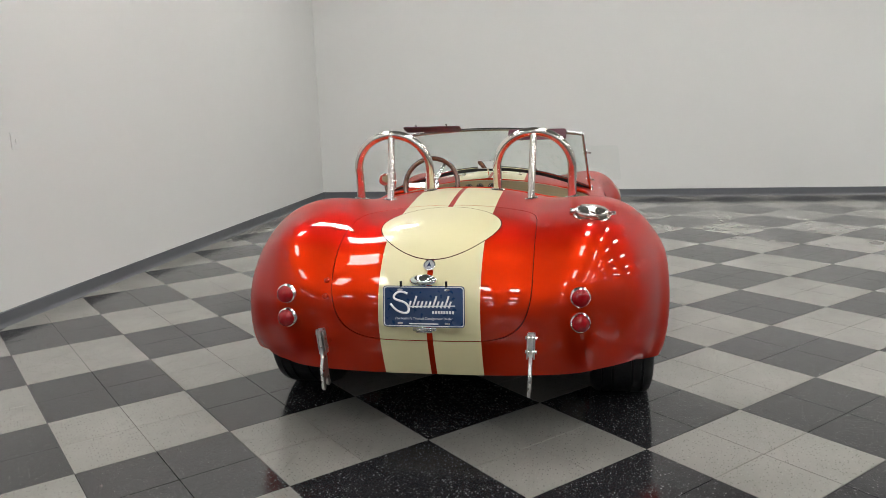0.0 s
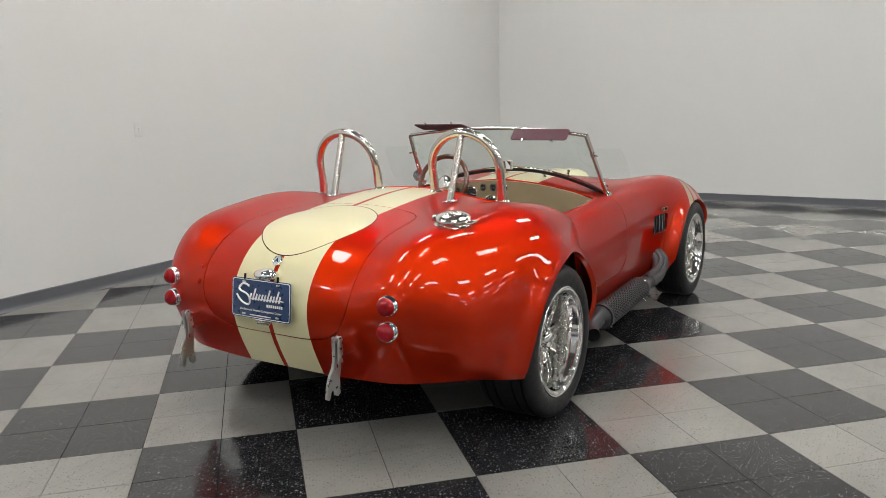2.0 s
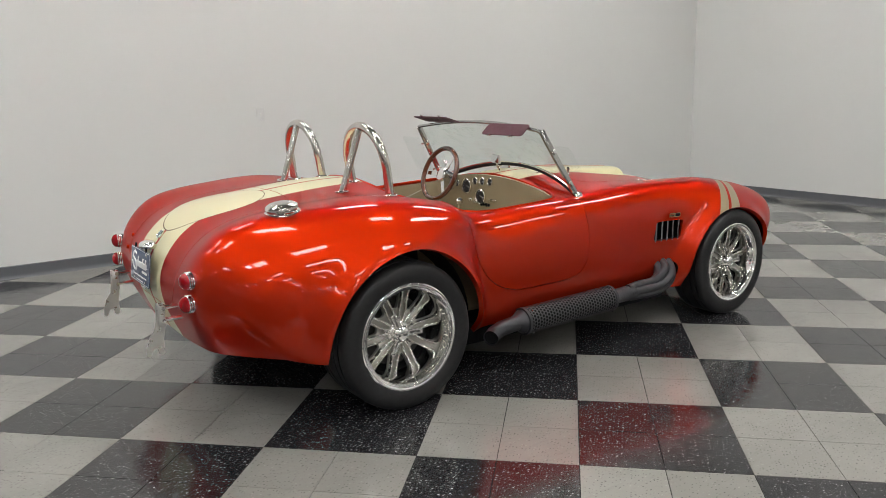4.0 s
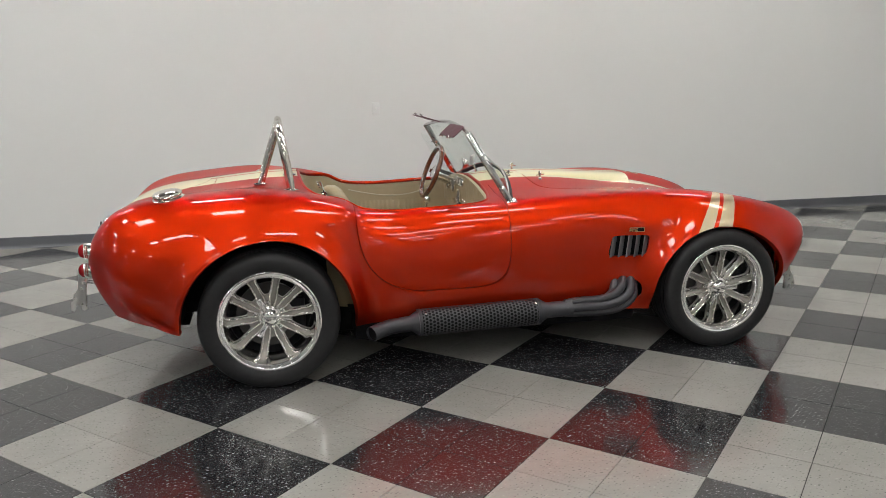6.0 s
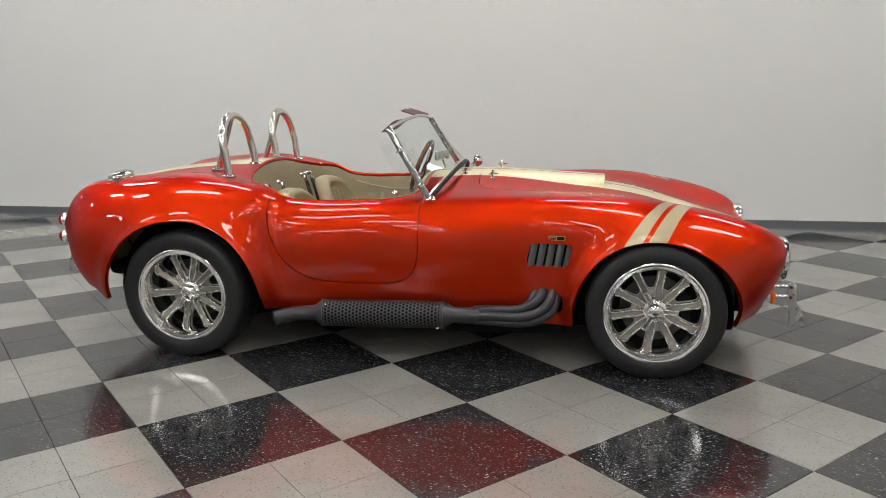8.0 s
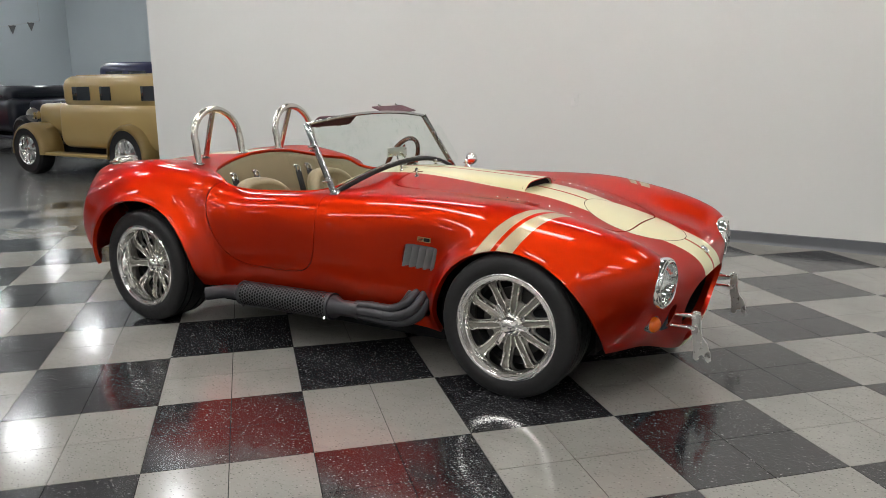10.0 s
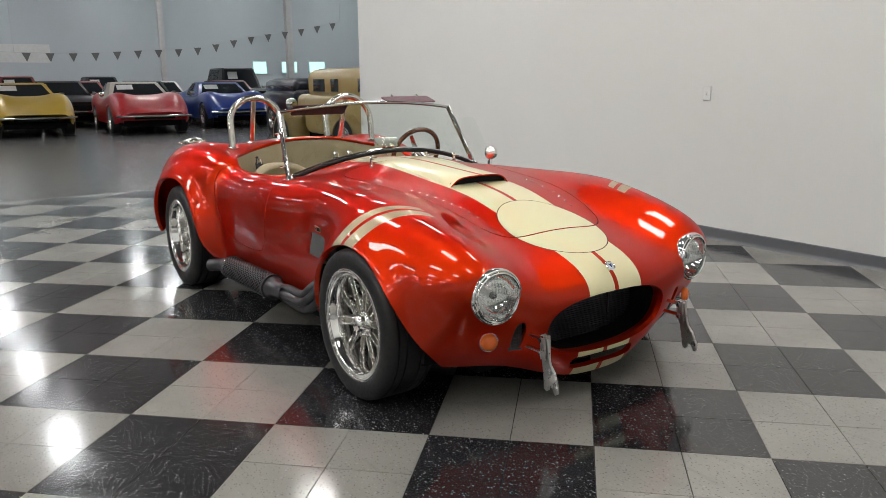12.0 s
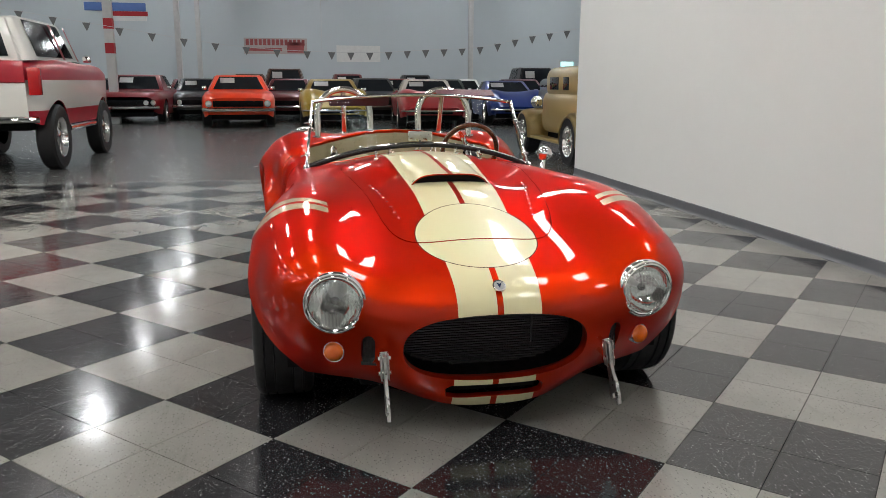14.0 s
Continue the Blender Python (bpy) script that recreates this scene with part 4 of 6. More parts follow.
for k in range(len(a)):
    bm.faces.new((a[k], a[(k + 1) % len(a)], b2[(k + 1) % len(a)], b2[k]))
part("border", bm, WHITE, plate)
# plain swash and slanted strokes
bm = bmesh.new()
swash = arc_points([(-0.060, 0.048), (-0.098, 0.052), (-0.112, 0.034), (-0.085, 0.020), (-0.060, 0.004), (-0.058, -0.020), (-0.085, -0.022), (-0.125, 0.010)], 6)
tube(bm, [(x, y, 0.0024) for x, y, *_ in [(*p, 0)[:2] for p in swash]], 0.0042, 6)
for k in range(11):
    x = -0.056 + k * 0.0150
    tall = 0.044 if k in (1, 6, 9) else 0.024
    tube(bm, [(x, -0.004, 0.0024), (x + tall * 0.35, -0.004 + tall, 0.0024)], 0.0036, 6)
tube(bm, [(-0.055, -0.001, 0.0024), (0.118, 0.004, 0.0024)], 0.0020, 6)
part("swash", bm, WHITE, plate)
bm = bmesh.new()
for k in range(8):
    box(bm, 0.032 + k * 0.0105, 0.0395 + k * 0.0105, -0.026, -0.015, 0.0018, 0.0026)
part("small_bar", bm, WHITE, plate)
bm = bmesh.new()
box(bm, -0.055, 0.055, -0.0655, -0.0615, 0.0018, 0.0026)
part("long_bar", bm, WHITE, plate)
curve = bpy.data.curves.new("slogan", "FONT")
curve.body, curve.size, curve.align_x, curve.extrude = "The Nation's Trusted Consignment Dealer", 0.0125, "CENTER", 0.0003
curve.materials.append(WHITE)
slogan = new("slogan", curve)
slogan.parent, slogan.matrix_basis = plate, pose(0.0, -0.048, 0.0020)
for sx in (-0.088, 0.088):
    for sy in (0.062, -0.062):
        part("slot", prism(bmesh.new(), rounded(0.020, 0.007, 0.0034, 4), 0.0014, 0.0024, pose(sx, sy, 0)), STEEL, plate)
for sx in (-0.085, 0.085):
    part("plate_screw", lathe(bmesh.new(), [(0.0045, -0.004), (0.0045, 0.018), (0, 0.018)], 10), BLACK, plate, at=pose(sx, 0.076, 0.0, -90, 0, 0))
lamp_m = pose(-1.985, 0.018, 0.700, 0, 0, 0)
bm = bmesh.new()
bmesh.ops.create_uvsphere(bm, u_segments=32, v_segments=16, radius=1.0)
bmesh.ops.scale(bm, vec=(0.040, 0.055, 0.024), verts=bm.verts)
for v in bm.verts:
    v.co.z = max(v.co.z, -0.012)
part("plate_lamp", bm, CHROME, car, "chrome number-plate lamp", lamp_m)
bm = bmesh.new()
box(bm, -0.012, 0.02, -0.045, 0.045, -0.008, 0.006, 0.004)
tube(bm, [(0.0, -0.028, 0.0), (-0.012, -0.028, -0.010), (-0.012, 0.028, -0.010), (0.0, 0.028, 0.0)], 0.005, 8)
part("lid_handle", bm, CHROME, car, "chrome trunk handle below the plate", pose(-2.010, 0.014, 0.524))

# ---- fuel cap ----
fz = on_body(-1.597, -0.595)
cap_m = pose(-1.600, -0.597, fz - 0.012, 5, -8, 0)
fc = part("fuel_cap", lathe(bmesh.new(), [(0.074, 0), (0.075, 0.008), (0.070, 0.012), (0.063, 0.014), (0.063, 0.022), (0.068, 0.026), (0.066, 0.033), (0.054, 0.041), (0.034, 0.046), (0.015, 0.048), (0, 0.0485)], 64), HOOP, car, "chrome quick-release fuel cap", cap_m)
bm = box(bmesh.new(), -0.016, 0.016, 0.062, 0.088, 0.006, 0.030, 0.005)
part("hinge", bm, HOOP, fc)
bm = tube(bmesh.new(), [(-0.02, -0.068, 0.02), (-0.012, -0.092, 0.026), (0.012, -0.092, 0.026), (0.02, -0.068, 0.02)], 0.005, 8)
part("latch", bm, HOOP, fc)


# ---- roll bars ----
def roll_bar(side):
    xo, xi, zt, r = 0.515, 0.163, 1.199, 0.0205
    mid, half = (xo + xi) / 2, (xo - xi) / 2
    pts = [(-1.035, side * xi, on_body(-1.035, side * xi) - 0.01), (-1.05, side * xi, 1.02)]
    for k in range(0, 41):
        a = math.pi * k / 40
        pts.append((-1.055 - 0.025 * math.sin(a), side * (mid - half * math.cos(a)), 1.035 + (zt - 1.035) * math.sin(a)))
    pts += [(-1.05, side * xo, 1.02), (-1.035, side * xo, on_body(-1.035, side * xo) - 0.01)]
    rb = part("roll_bar", tube(bmesh.new(), pts, r, 36), HOOP, car, "polished chrome roll hoop behind the seat")
    foot = (-1.185, side * 0.330, on_body(-1.185, side * 0.330) - 0.008)
    part("brace", tube(bmesh.new(), [foot, (-1.085, side * mid, zt - 0.012)], 0.0165, 18), HOOP, rb)
    tilt = 10 * side
    for p, rr in ((pts[0], 0.036), (pts[-1], 0.036), (foot, 0.034)):
        bm = lathe(bmesh.new(), [(rr, 0), (rr, 0.004), (rr - 0.003, 0.007), (0.02, 0.008)], 32)
        part("foot_plate", bm, CHROME, rb, at=pose(p[0], p[1], on_body(p[0], p[1]) - 0.001, -tilt * (0.3 if abs(p[1]) < 0.2 else -0.8), 0, 0))


roll_bar(-1)
roll_bar(1)


# ---- side vents and badges ----
LOUVRE = plain("grey louvre", (0.16, 0.16, 0.165), 0.4, 0.5, vary=0.15)
for side in (-1, 1):
    vent = part("side_vent", box(bmesh.new(), 0.53, 0.78, -0.01, 0.0, 0.49, 0.625), BLACK, car, "slanted grey louvred side vent", pose(0, side * 0.700, 0) if side < 0 else pose(0, 0.710, 0))
    for k in range(5):
        x = 0.572 + k * 0.042
        bm = prism(bmesh.new(), [(-0.024, -0.058), (0.012, -0.058), (0.036, 0.058), (0.0, 0.058)], -0.002, 0.002, pose(0, 0, 0, 90, 0, 0), bevel=0.001)
        yy = 0.028 + 0.018 * k / 4
        part("louvre", bm, LOUVRE, vent, at=pose(x, side * yy, 0.558) @ pose(0, 0, 0, 0, 0, -side * 32))
    badge = part("side_badge", prism(bmesh.new(), rounded(0.078, 0.022, 0.003), 0, 0.004), plain("brass badge", (0.45, 0.36, 0.16), 0.3, 0.9), car, "small brass-framed side badge",
                 pose(0.690, side * 0.7565, 0.643, 90, 0, 8 * side) if side < 0 else pose(0.690, 0.7565, 0.643, 90, 0, 172))
    part("badge_field", prism(bmesh.new(), rounded(0.036, 0.016, 0.007), 0.004, 0.005, pose(0.018, 0, 0)), BLACK, badge)
    for k in range(3):
        part("badge_bar", box(bmesh.new(), -0.036, -0.004, -0.008 + k * 0.006, -0.005 + k * 0.006, 0.004, 0.005), (RED, BLACK, RED)[k], badge)


# ---- side exhausts ----
def perforated(bm, r, x0, x1, around, along):
    """A tube about x with staggered round holes."""
    for i in range(along):
        for j in range(around):
            s0 = x0 + (x1 - x0) * i / along
            s1 = x0 + (x1 - x0) * (i + 1) / along
            shift = 0.5 * (i % 2)
            a0, a1 = 2 * math.pi * (j + shift) / around, 2 * math.pi * (j + 1 + shift) / around
            sm, am = (s0 + s1) / 2, (a0 + a1) / 2
            at = lambda s, a: bm.verts.new((s, r * math.cos(a), r * math.sin(a)))  # noqa: E731
            outer = [at(s0, a0), at(s0, am), at(s0, a1), at(sm, a1), at(s1, a1), at(s1, am), at(s1, a0), at(sm, a0)]
            hole = []
            for k in range(8):
                th = radians(225 - 45 * k)
                hole.append(at(sm + 0.40 * (s1 - s0) * math.cos(th), am + 0.40 * (a1 - a0) * math.sin(th)))
            for k in range(8):
                bm.faces.new((outer[k], outer[(k + 1) % 8], hole[(k + 1) % 8], hole[k]))
    return bm


def side_pipe(side):
    y, z = side * 0.772, 0.250
    ex = part("side_exhaust", tube(bmesh.new(), [(-0.70, side * 0.052, -0.020), (-0.655, side * 0.022, -0.014), (-0.60, side * 0.004, -0.006), (-0.50, 0, 0), (-0.47, 0, 0), (0.17, 0, 0), (0.20, 0, 0), (0.30, 0, 0), (0.33, 0, 0)],
                   [0.037, 0.037, 0.037, 0.038, 0.058, 0.058, 0.040, 0.040, 0.046], 28, caps=False), PIPE, car, "black coated side exhaust with a perforated heat shield", pose(0, y, z, 0, -1.2, 0))
    # black disc just inside the open end, painted for the bore's darkness
    part("pipe_bore_shade", lathe(bmesh.new(), [(0.0, 0.0), (0.0345, 0.0)], 28, Matrix.Translation((-0.690, side * 0.045, -0.0185)) @ Vector((0, 0, 1)).rotation_difference(Vector((-0.045, side * 0.030, -0.006)).normalized()).to_matrix().to_4x4()), BLACK, ex)
    part("muffler", tube(bmesh.new(), [(-0.46, 0, 0), (0.155, 0, 0)], 0.0595, 28), BLACK, ex)
    part("heat_shield", perforated(bmesh.new(), 0.067, -0.455, 0.150, 24, 34), SHIELD, ex)
    for x in (-0.455, 0.150):
        part("clamp_band", lathe(bmesh.new(), [(0.059, -0.008), (0.068, -0.008), (0.068, 0.008), (0.059, 0.008)], 32, pose(x, 0, 0, 0, 90, 0)), PIPE, ex)
    for x in (-0.430, 0.128):
        for a in (50, -50):
            part("bolt", lathe(bmesh.new(), [(0.006, 0.060), (0.006, 0.074), (0.003, 0.077), (0, 0.077)], 8), CHROME, ex, at=pose(x, 0, 0, -side * (90 - a), 0, 0))
    for dy, dz, xb, zt in ((0.0, 0.030, 0.56, 0.118), (0.018, 0.004, 0.60, 0.108), (-0.012, 0.006, 0.52, 0.112), (0.004, -0.026, 0.62, 0.092)):
        o = side * dy
        pts = arc_points([(0.30, o, dz * 0.8), (0.40, o, dz), (xb - 0.06, o, dz), (xb, o, dz + 0.018), (xb + 0.055, o - side * 0.012, dz + 0.058), (xb + 0.075, o - side * 0.055, zt), (xb + 0.08, -side * 0.14, zt + 0.01)], 5)
        part("header_pipe", tube(bmesh.new(), pts, 0.0235, 14), PIPE, ex)
    return ex


side_pipe(-1)
side_pipe(1)

# ---- hood pins, studs and rivets ----
for side in (-1, 1):
    for x, y, tall in ((0.333, 0.265, 0.045), (0.178, 0.175, 0.030)):
        z = on_body(x, side * y)
        bm = lathe(bmesh.new(), [(0.013, -0.002), (0.013, 0.005), (0.006, 0.008), (0.006, tall * 0.6), (0.010, tall * 0.65), (0.010, tall * 0.85), (0.005, tall), (0, tall)], 16)
        pin = part("hood_pin", bm, CHROME, car, "chrome hood pin", pose(x, side * y, z))
        part("clip", tube(bmesh.new(), [(-0.02, 0, tall * 0.5), (0.0, 0.012, tall * 0.5), (0.03, 0.014, tall * 0.55)], 0.0028, 6), CHROME, pin)
rivet = None
for side in (-1, 1):
    for k in range(9):
        x = 0.853 + (1.26 - 0.853) * k / 8
        y = side * (0.348 - 0.074 * k / 8)
        m = pose(x, y, on_body(x, y) - 0.0005)
        if rivet is None:
            rivet = part("rivet", lathe(bmesh.new(), [(0.0062, 0), (0.005, 0.0022), (0, 0.0034)], 10), CHROME, car, at=m)
        else:
            repeat(rivet, car, m)


# ---- windscreen ----
def low_edge(q):
    k = 1 - q * q
    return Vector((0.055 + 0.085 * k, 0.615 * q, 0.797 + 0.126 * k))


def top_edge(q):
    k = 1 - q * q
    return Vector((-0.150 + 0.022 * k, 0.565 * q, 1.138 + 0.040 * k))


screen = part("windscreen", tube(bmesh.new(), [top_edge(-1 + k / 12) for k in range(25)], 0.0095, 12), FRAME, car, "framed glass windscreen with chrome posts")
bm = bmesh.new()
grid = [[bm.verts.new(low_edge(-1 + j / 12).lerp(top_edge(-1 + j / 12), i / 8)) for j in range(25)] for i in range(9)]
for i in range(8):
    for j in range(24):
        bm.faces.new((grid[i][j], grid[i][j + 1], grid[i + 1][j + 1], grid[i + 1][j]))
bmesh.ops.solidify(bm, geom=bm.faces[:], thickness=0.005)
pane = part("pane", bm, GLASS, screen, "clear glass")
pane.visible_shadow = False
part("gasket", tube(bmesh.new(), [low_edge(-1 + k / 12) + Vector((0.004, 0, -0.004)) for k in range(25)], 0.011, 10), plain("black rubber", (0.010, 0.010, 0.011), 0.55, spec=0.25), screen)
part("lower_strip", tube(bmesh.new(), [low_edge(-1 + k / 12) + Vector((-0.006, 0, 0.010)) for k in range(25)], 0.005, 8), CHROME, screen)
for side in (-1, 1):
    a, b = low_edge(side) + Vector((0.012, 0, -0.02)), top_edge(side)
    d = (b - a).normalized()
    m = Matrix.Translation(a) @ Vector((0, 0, 1)).rotation_difference(d).to_matrix().to_4x4()
    length = (b - a).length
    bm = box(bmesh.new(), -0.017, 0.017, -0.007, 0.007, 0.0, length + 0.006, 0.004)
    post = part("post", bm, FRAME, screen, at=m)
    bm = box(bmesh.new(), -0.03, 0.03, -0.016, 0.016, -0.012, 0.03, 0.006)
    part("post_foot", bm, CHROME, post)
    for h in (0.10, 0.30):
        bm = box(bmesh.new(), -0.012, 0.012, -0.012, 0.012, h - 0.012, h + 0.012, 0.003)
        tube(bm, [(0, 0, h), (-0.02, side * 0.03, h)], 0.005, 8)
        part("wing_clamp", bm, CHROME, post)
    bm = bmesh.new()
    outline = [(0.0, 0.03), (0.16, 0.10), (0.165, 0.32), (0.15, 0.345), (0.0, 0.35)]
    prism(bm, outline, -0.002, 0.002, pose(0, 0, 0, 90, 0, 0))
    wing = part("wind_wing", bm, PLASTIC, post, "clear plastic wind wing", pose(-0.020, side * 0.028, 0, 0, 0, side * 98))
    wing.visible_shadow = False
MAROON = plain("dark maroon tinted plastic", (0.075, 0.008, 0.022), 0.5, vary=0.1)
for side, dx, dz in ((1, -0.108, 0.033), (-1, -0.062, -0.055)):
    bm = bmesh.new()
    prism(bm, rounded(0.335, math.hypot(dx, dz), 0.016), -0.0025, 0.0025)
    tilt = math.degrees(math.atan2(dz, -dx))
    v = part("sun_visor", bm, MAROON, screen, "dark maroon sun visor" + (" tipped up" if side > 0 else " hanging down"), pose(-0.145 + dx / 2, side * 0.305, 1.172 + dz / 2, 0, tilt, 0) @ pose(0, 0, 0, 0, 0, 90))
    for yy in (-0.09, 0.09):
        part("visor_clip", tube(bmesh.new(), [(yy, 0.045, -0.006), (yy, 0.045, 0.008), (yy, 0.06, 0.010)], 0.005, 8), CHROME, v)

# ---- mirrors ----
bm = box(bmesh.new(), -0.010, 0.006, -0.066, 0.066, -0.026, 0.026, 0.005)
mir = part("rear_mirror", bm, STEEL, car, "small rectangular rear-view mirror on the cowl", pose(0.02, 0.010, 0.958, 0, 2, -20))
part("mirror_glass", box(bmesh.new(), -0.013, -0.0105, -0.061, 0.061, -0.022, 0.022), plain("mirror", (0.9, 0.9, 0.9), 0.02, 1.0, vary=0.0), mir)
part("stalk", tube(bmesh.new(), [(0, 0, -0.02), (0.02, 0, -0.07)], 0.006, 8), CHROME, mir)
bm = bmesh.new()
bmesh.ops.create_uvsphere(bm, u_segments=28, v_segments=16, radius=1.0)
for v in bm.verts:
    v.co.x = v.co.x if v.co.x > 0 else v.co.x * 0.25
bmesh.ops.scale(bm, vec=(0.050, 0.041, 0.041), verts=bm.verts)
dm = part("door_mirror", bm, CHROME, car, "round chrome bullet mirror on the door top", pose(0.118, 0.690, 0.865, 0, 0, 12))
part("stalk", tube(bmesh.new(), [(0, 0, -0.03), (0.005, -0.015, -0.085)], [0.010, 0.016], 12), CHROME, dm)
part("mirror_glass", lathe(bmesh.new(), [(0.035, 0), (0, 0.001)], 28, pose(-0.0135, 0, 0, 0, -90, 0)), plain("round mirror", (0.9, 0.9, 0.9), 0.02, 1.0, vary=0.0), dm)


# ---- interior ----
def rim_point(a, shrink=0.0):
    c, s = math.cos(a), math.sin(a)
    a, b = (9.0, 6.0) if c > 0 else (4.0, 3.6)
    return (-0.500 + (0.490 - shrink) * math.copysign(abs(c) ** (2 / a), c), (0.612 - shrink) * math.copysign(abs(s) ** (2 / b), s))


bm = bmesh.new()
steps = 96
rows = []
for shrink, drop, floor in ((0.004, 0.016, None), (0.012, 0.05, None), (0.02, None, 0.62), (0.03, None, 0.30)):
    row = []
    for k in range(steps):
        x, y = rim_point(2 * math.pi * k / steps, shrink)
        row.append(bm.verts.new((x, y, on_body(x, y) - drop if drop else floor)))
    rows.append(row)
for a, b in zip(rows, rows[1:]):
    for k in range(steps):
        bm.faces.new((a[k], b[k], b[(k + 1) % steps], a[(k + 1) % steps]))
part("cockpit_lining", bm, LEATHER, car, "beige leather cockpit lining")
bm = bmesh.new()
prism(bm, [rim_point(2 * math.pi * k / 64, 0.031) for k in range(64)], 0.285, 0.300)
part("carpet", bm, CARPET, car, "tan carpet")
bm = box(bmesh.new(), -0.95, 0.06, -0.13, 0.13, 0.29, 0.52, 0.05, seg=4)
part("tunnel", bm, CARPET, car)
part("cockpit_edge", tube(bmesh.new(), [(x, y, on_body(x, y) - 0.004) for x, y in (rim_point(2 * math.pi * k / 120, 0.002) for k in range(120))], 0.009, 10, closed=True), RED, car)

# dashboard
top = [(y, 0.880 - 0.26 * y * y) for y in (-0.55 + 1.1 * k / 24 for k in range(25))]
low = [(y, 0.660 + 0.16 * max(0.0, abs(y) - 0.25) ** 1.4) for y in (0.55 - 1.1 * k / 24 for k in range(25))]
bm = prism(bmesh.new(), top[::-1] + low[::-1], -0.01, 0.01, bevel=0.003)
dash = part("dashboard", bm, LEATHER, car, "beige leather dashboard with round gauges", pose(-0.040, 0, -0.012) @ Matrix(((0, 0, -1, 0), (1, 0, 0, 0), (0, 1, 0, 0), (0, 0, 0, 1))) @ pose(0, 0, 0, 0, 0, 0))
DIAL = plain("black dial face", (0.015, 0.015, 0.017), 0.3, vary=0.1)
for y, z, r in ((0.205, 0.800, 0.046), (0.070, 0.748, 0.046), (0.118, 0.838, 0.024), (0.050, 0.840, 0.024), (-0.022, 0.842, 0.024), (0.300, 0.812, 0.024), (0.360, 0.785, 0.024)):
    g = part("gauge", lathe(bmesh.new(), [(r, 0.0), (r, 0.010), (r * 0.93, 0.013), (r * 0.85, 0.010)], 36), CHROME, dash, "round chrome-rimmed gauge", pose(y, z, 0.008))
    part("dial", lathe(bmesh.new(), [(r * 0.88, 0.006), (0, 0.006)], 32), DIAL, g)
    for k in range(9):
        a = radians(220 - 32 * k)
        bm = box(bmesh.new(), r * 0.60, r * 0.78, -r * 0.025, r * 0.025, 0.0064, 0.0070)
        part("tick", bm, WHITE, g, at=pose(0, 0, 0, 0, 0, 220 - 32 * k))
    part("needle", box(bmesh.new(), -r * 0.1, r * 0.62, -r * 0.025, r * 0.025, 0.0072, 0.0080), WHITE, g, at=pose(0, 0, 0, 0, 0, 200))
for y, z in ((0.02, 0.705), (-0.005, 0.703), (0.045, 0.703), (-0.035, 0.735), (-0.065, 0.735), (0.16, 0.722), (0.115, 0.712)):
    part("switch", lathe(bmesh.new(), [(0.009, 0.008), (0.009, 0.014), (0.005, 0.018), (0.008, 0.030), (0, 0.034)], 14), CHROME if z > 0.71 else BLACK, dash, at=pose(y, z, 0))

# steering wheel
axis = Vector((-0.93, 0, 0.37)).normalized()
m = Matrix.Translation((-0.165, 0.33, 0.862)) @ Vector((0, 0, 1)).rotation_difference(axis).to_matrix().to_4x4()
rim = [(0.160 * math.cos(2 * math.pi * k / 48), 0.160 * math.sin(2 * math.pi * k / 48), 0) for k in range(48)]
sw = part("steering_wheel", tube(bmesh.new(), rim, 0.0145, 12, closed=True), WOOD, car, "wood-rimmed steering wheel with metal spokes", m)
for a in (90, 210, 330):
    bm = prism(bmesh.new(), [(0.03, -0.016), (0.15, -0.010), (0.15, 0.010), (0.03, 0.016)], -0.022, -0.018, pose(0, 0, 0, 0, 0, a))
    part("spoke", bm, ALU, sw)
part("horn_button", lathe(bmesh.new(), [(0.045, -0.03), (0.045, -0.012), (0.035, -0.006), (0, -0.003)], 32), CHROME, sw)
part("column", tube(bmesh.new(), [(0, 0, -0.02), (0, 0, -0.24)], [0.038, 0.042], 24), CHROME, sw)

# shifter
sh = part("gear_lever", tube(bmesh.new(), [(-0.30, 0.0, 0.50), (-0.285, 0.0, 0.62), (-0.262, 0, 0.72)], 0.0075, 10), CHROME, car, "chrome gear lever with a ball knob")
bm = bmesh.new()
bmesh.ops.create_uvsphere(bm, u_segments=20, v_segments=12, radius=0.021)
part("knob", bm, CHROME, sh, at=pose(-0.260, 0, 0.735))


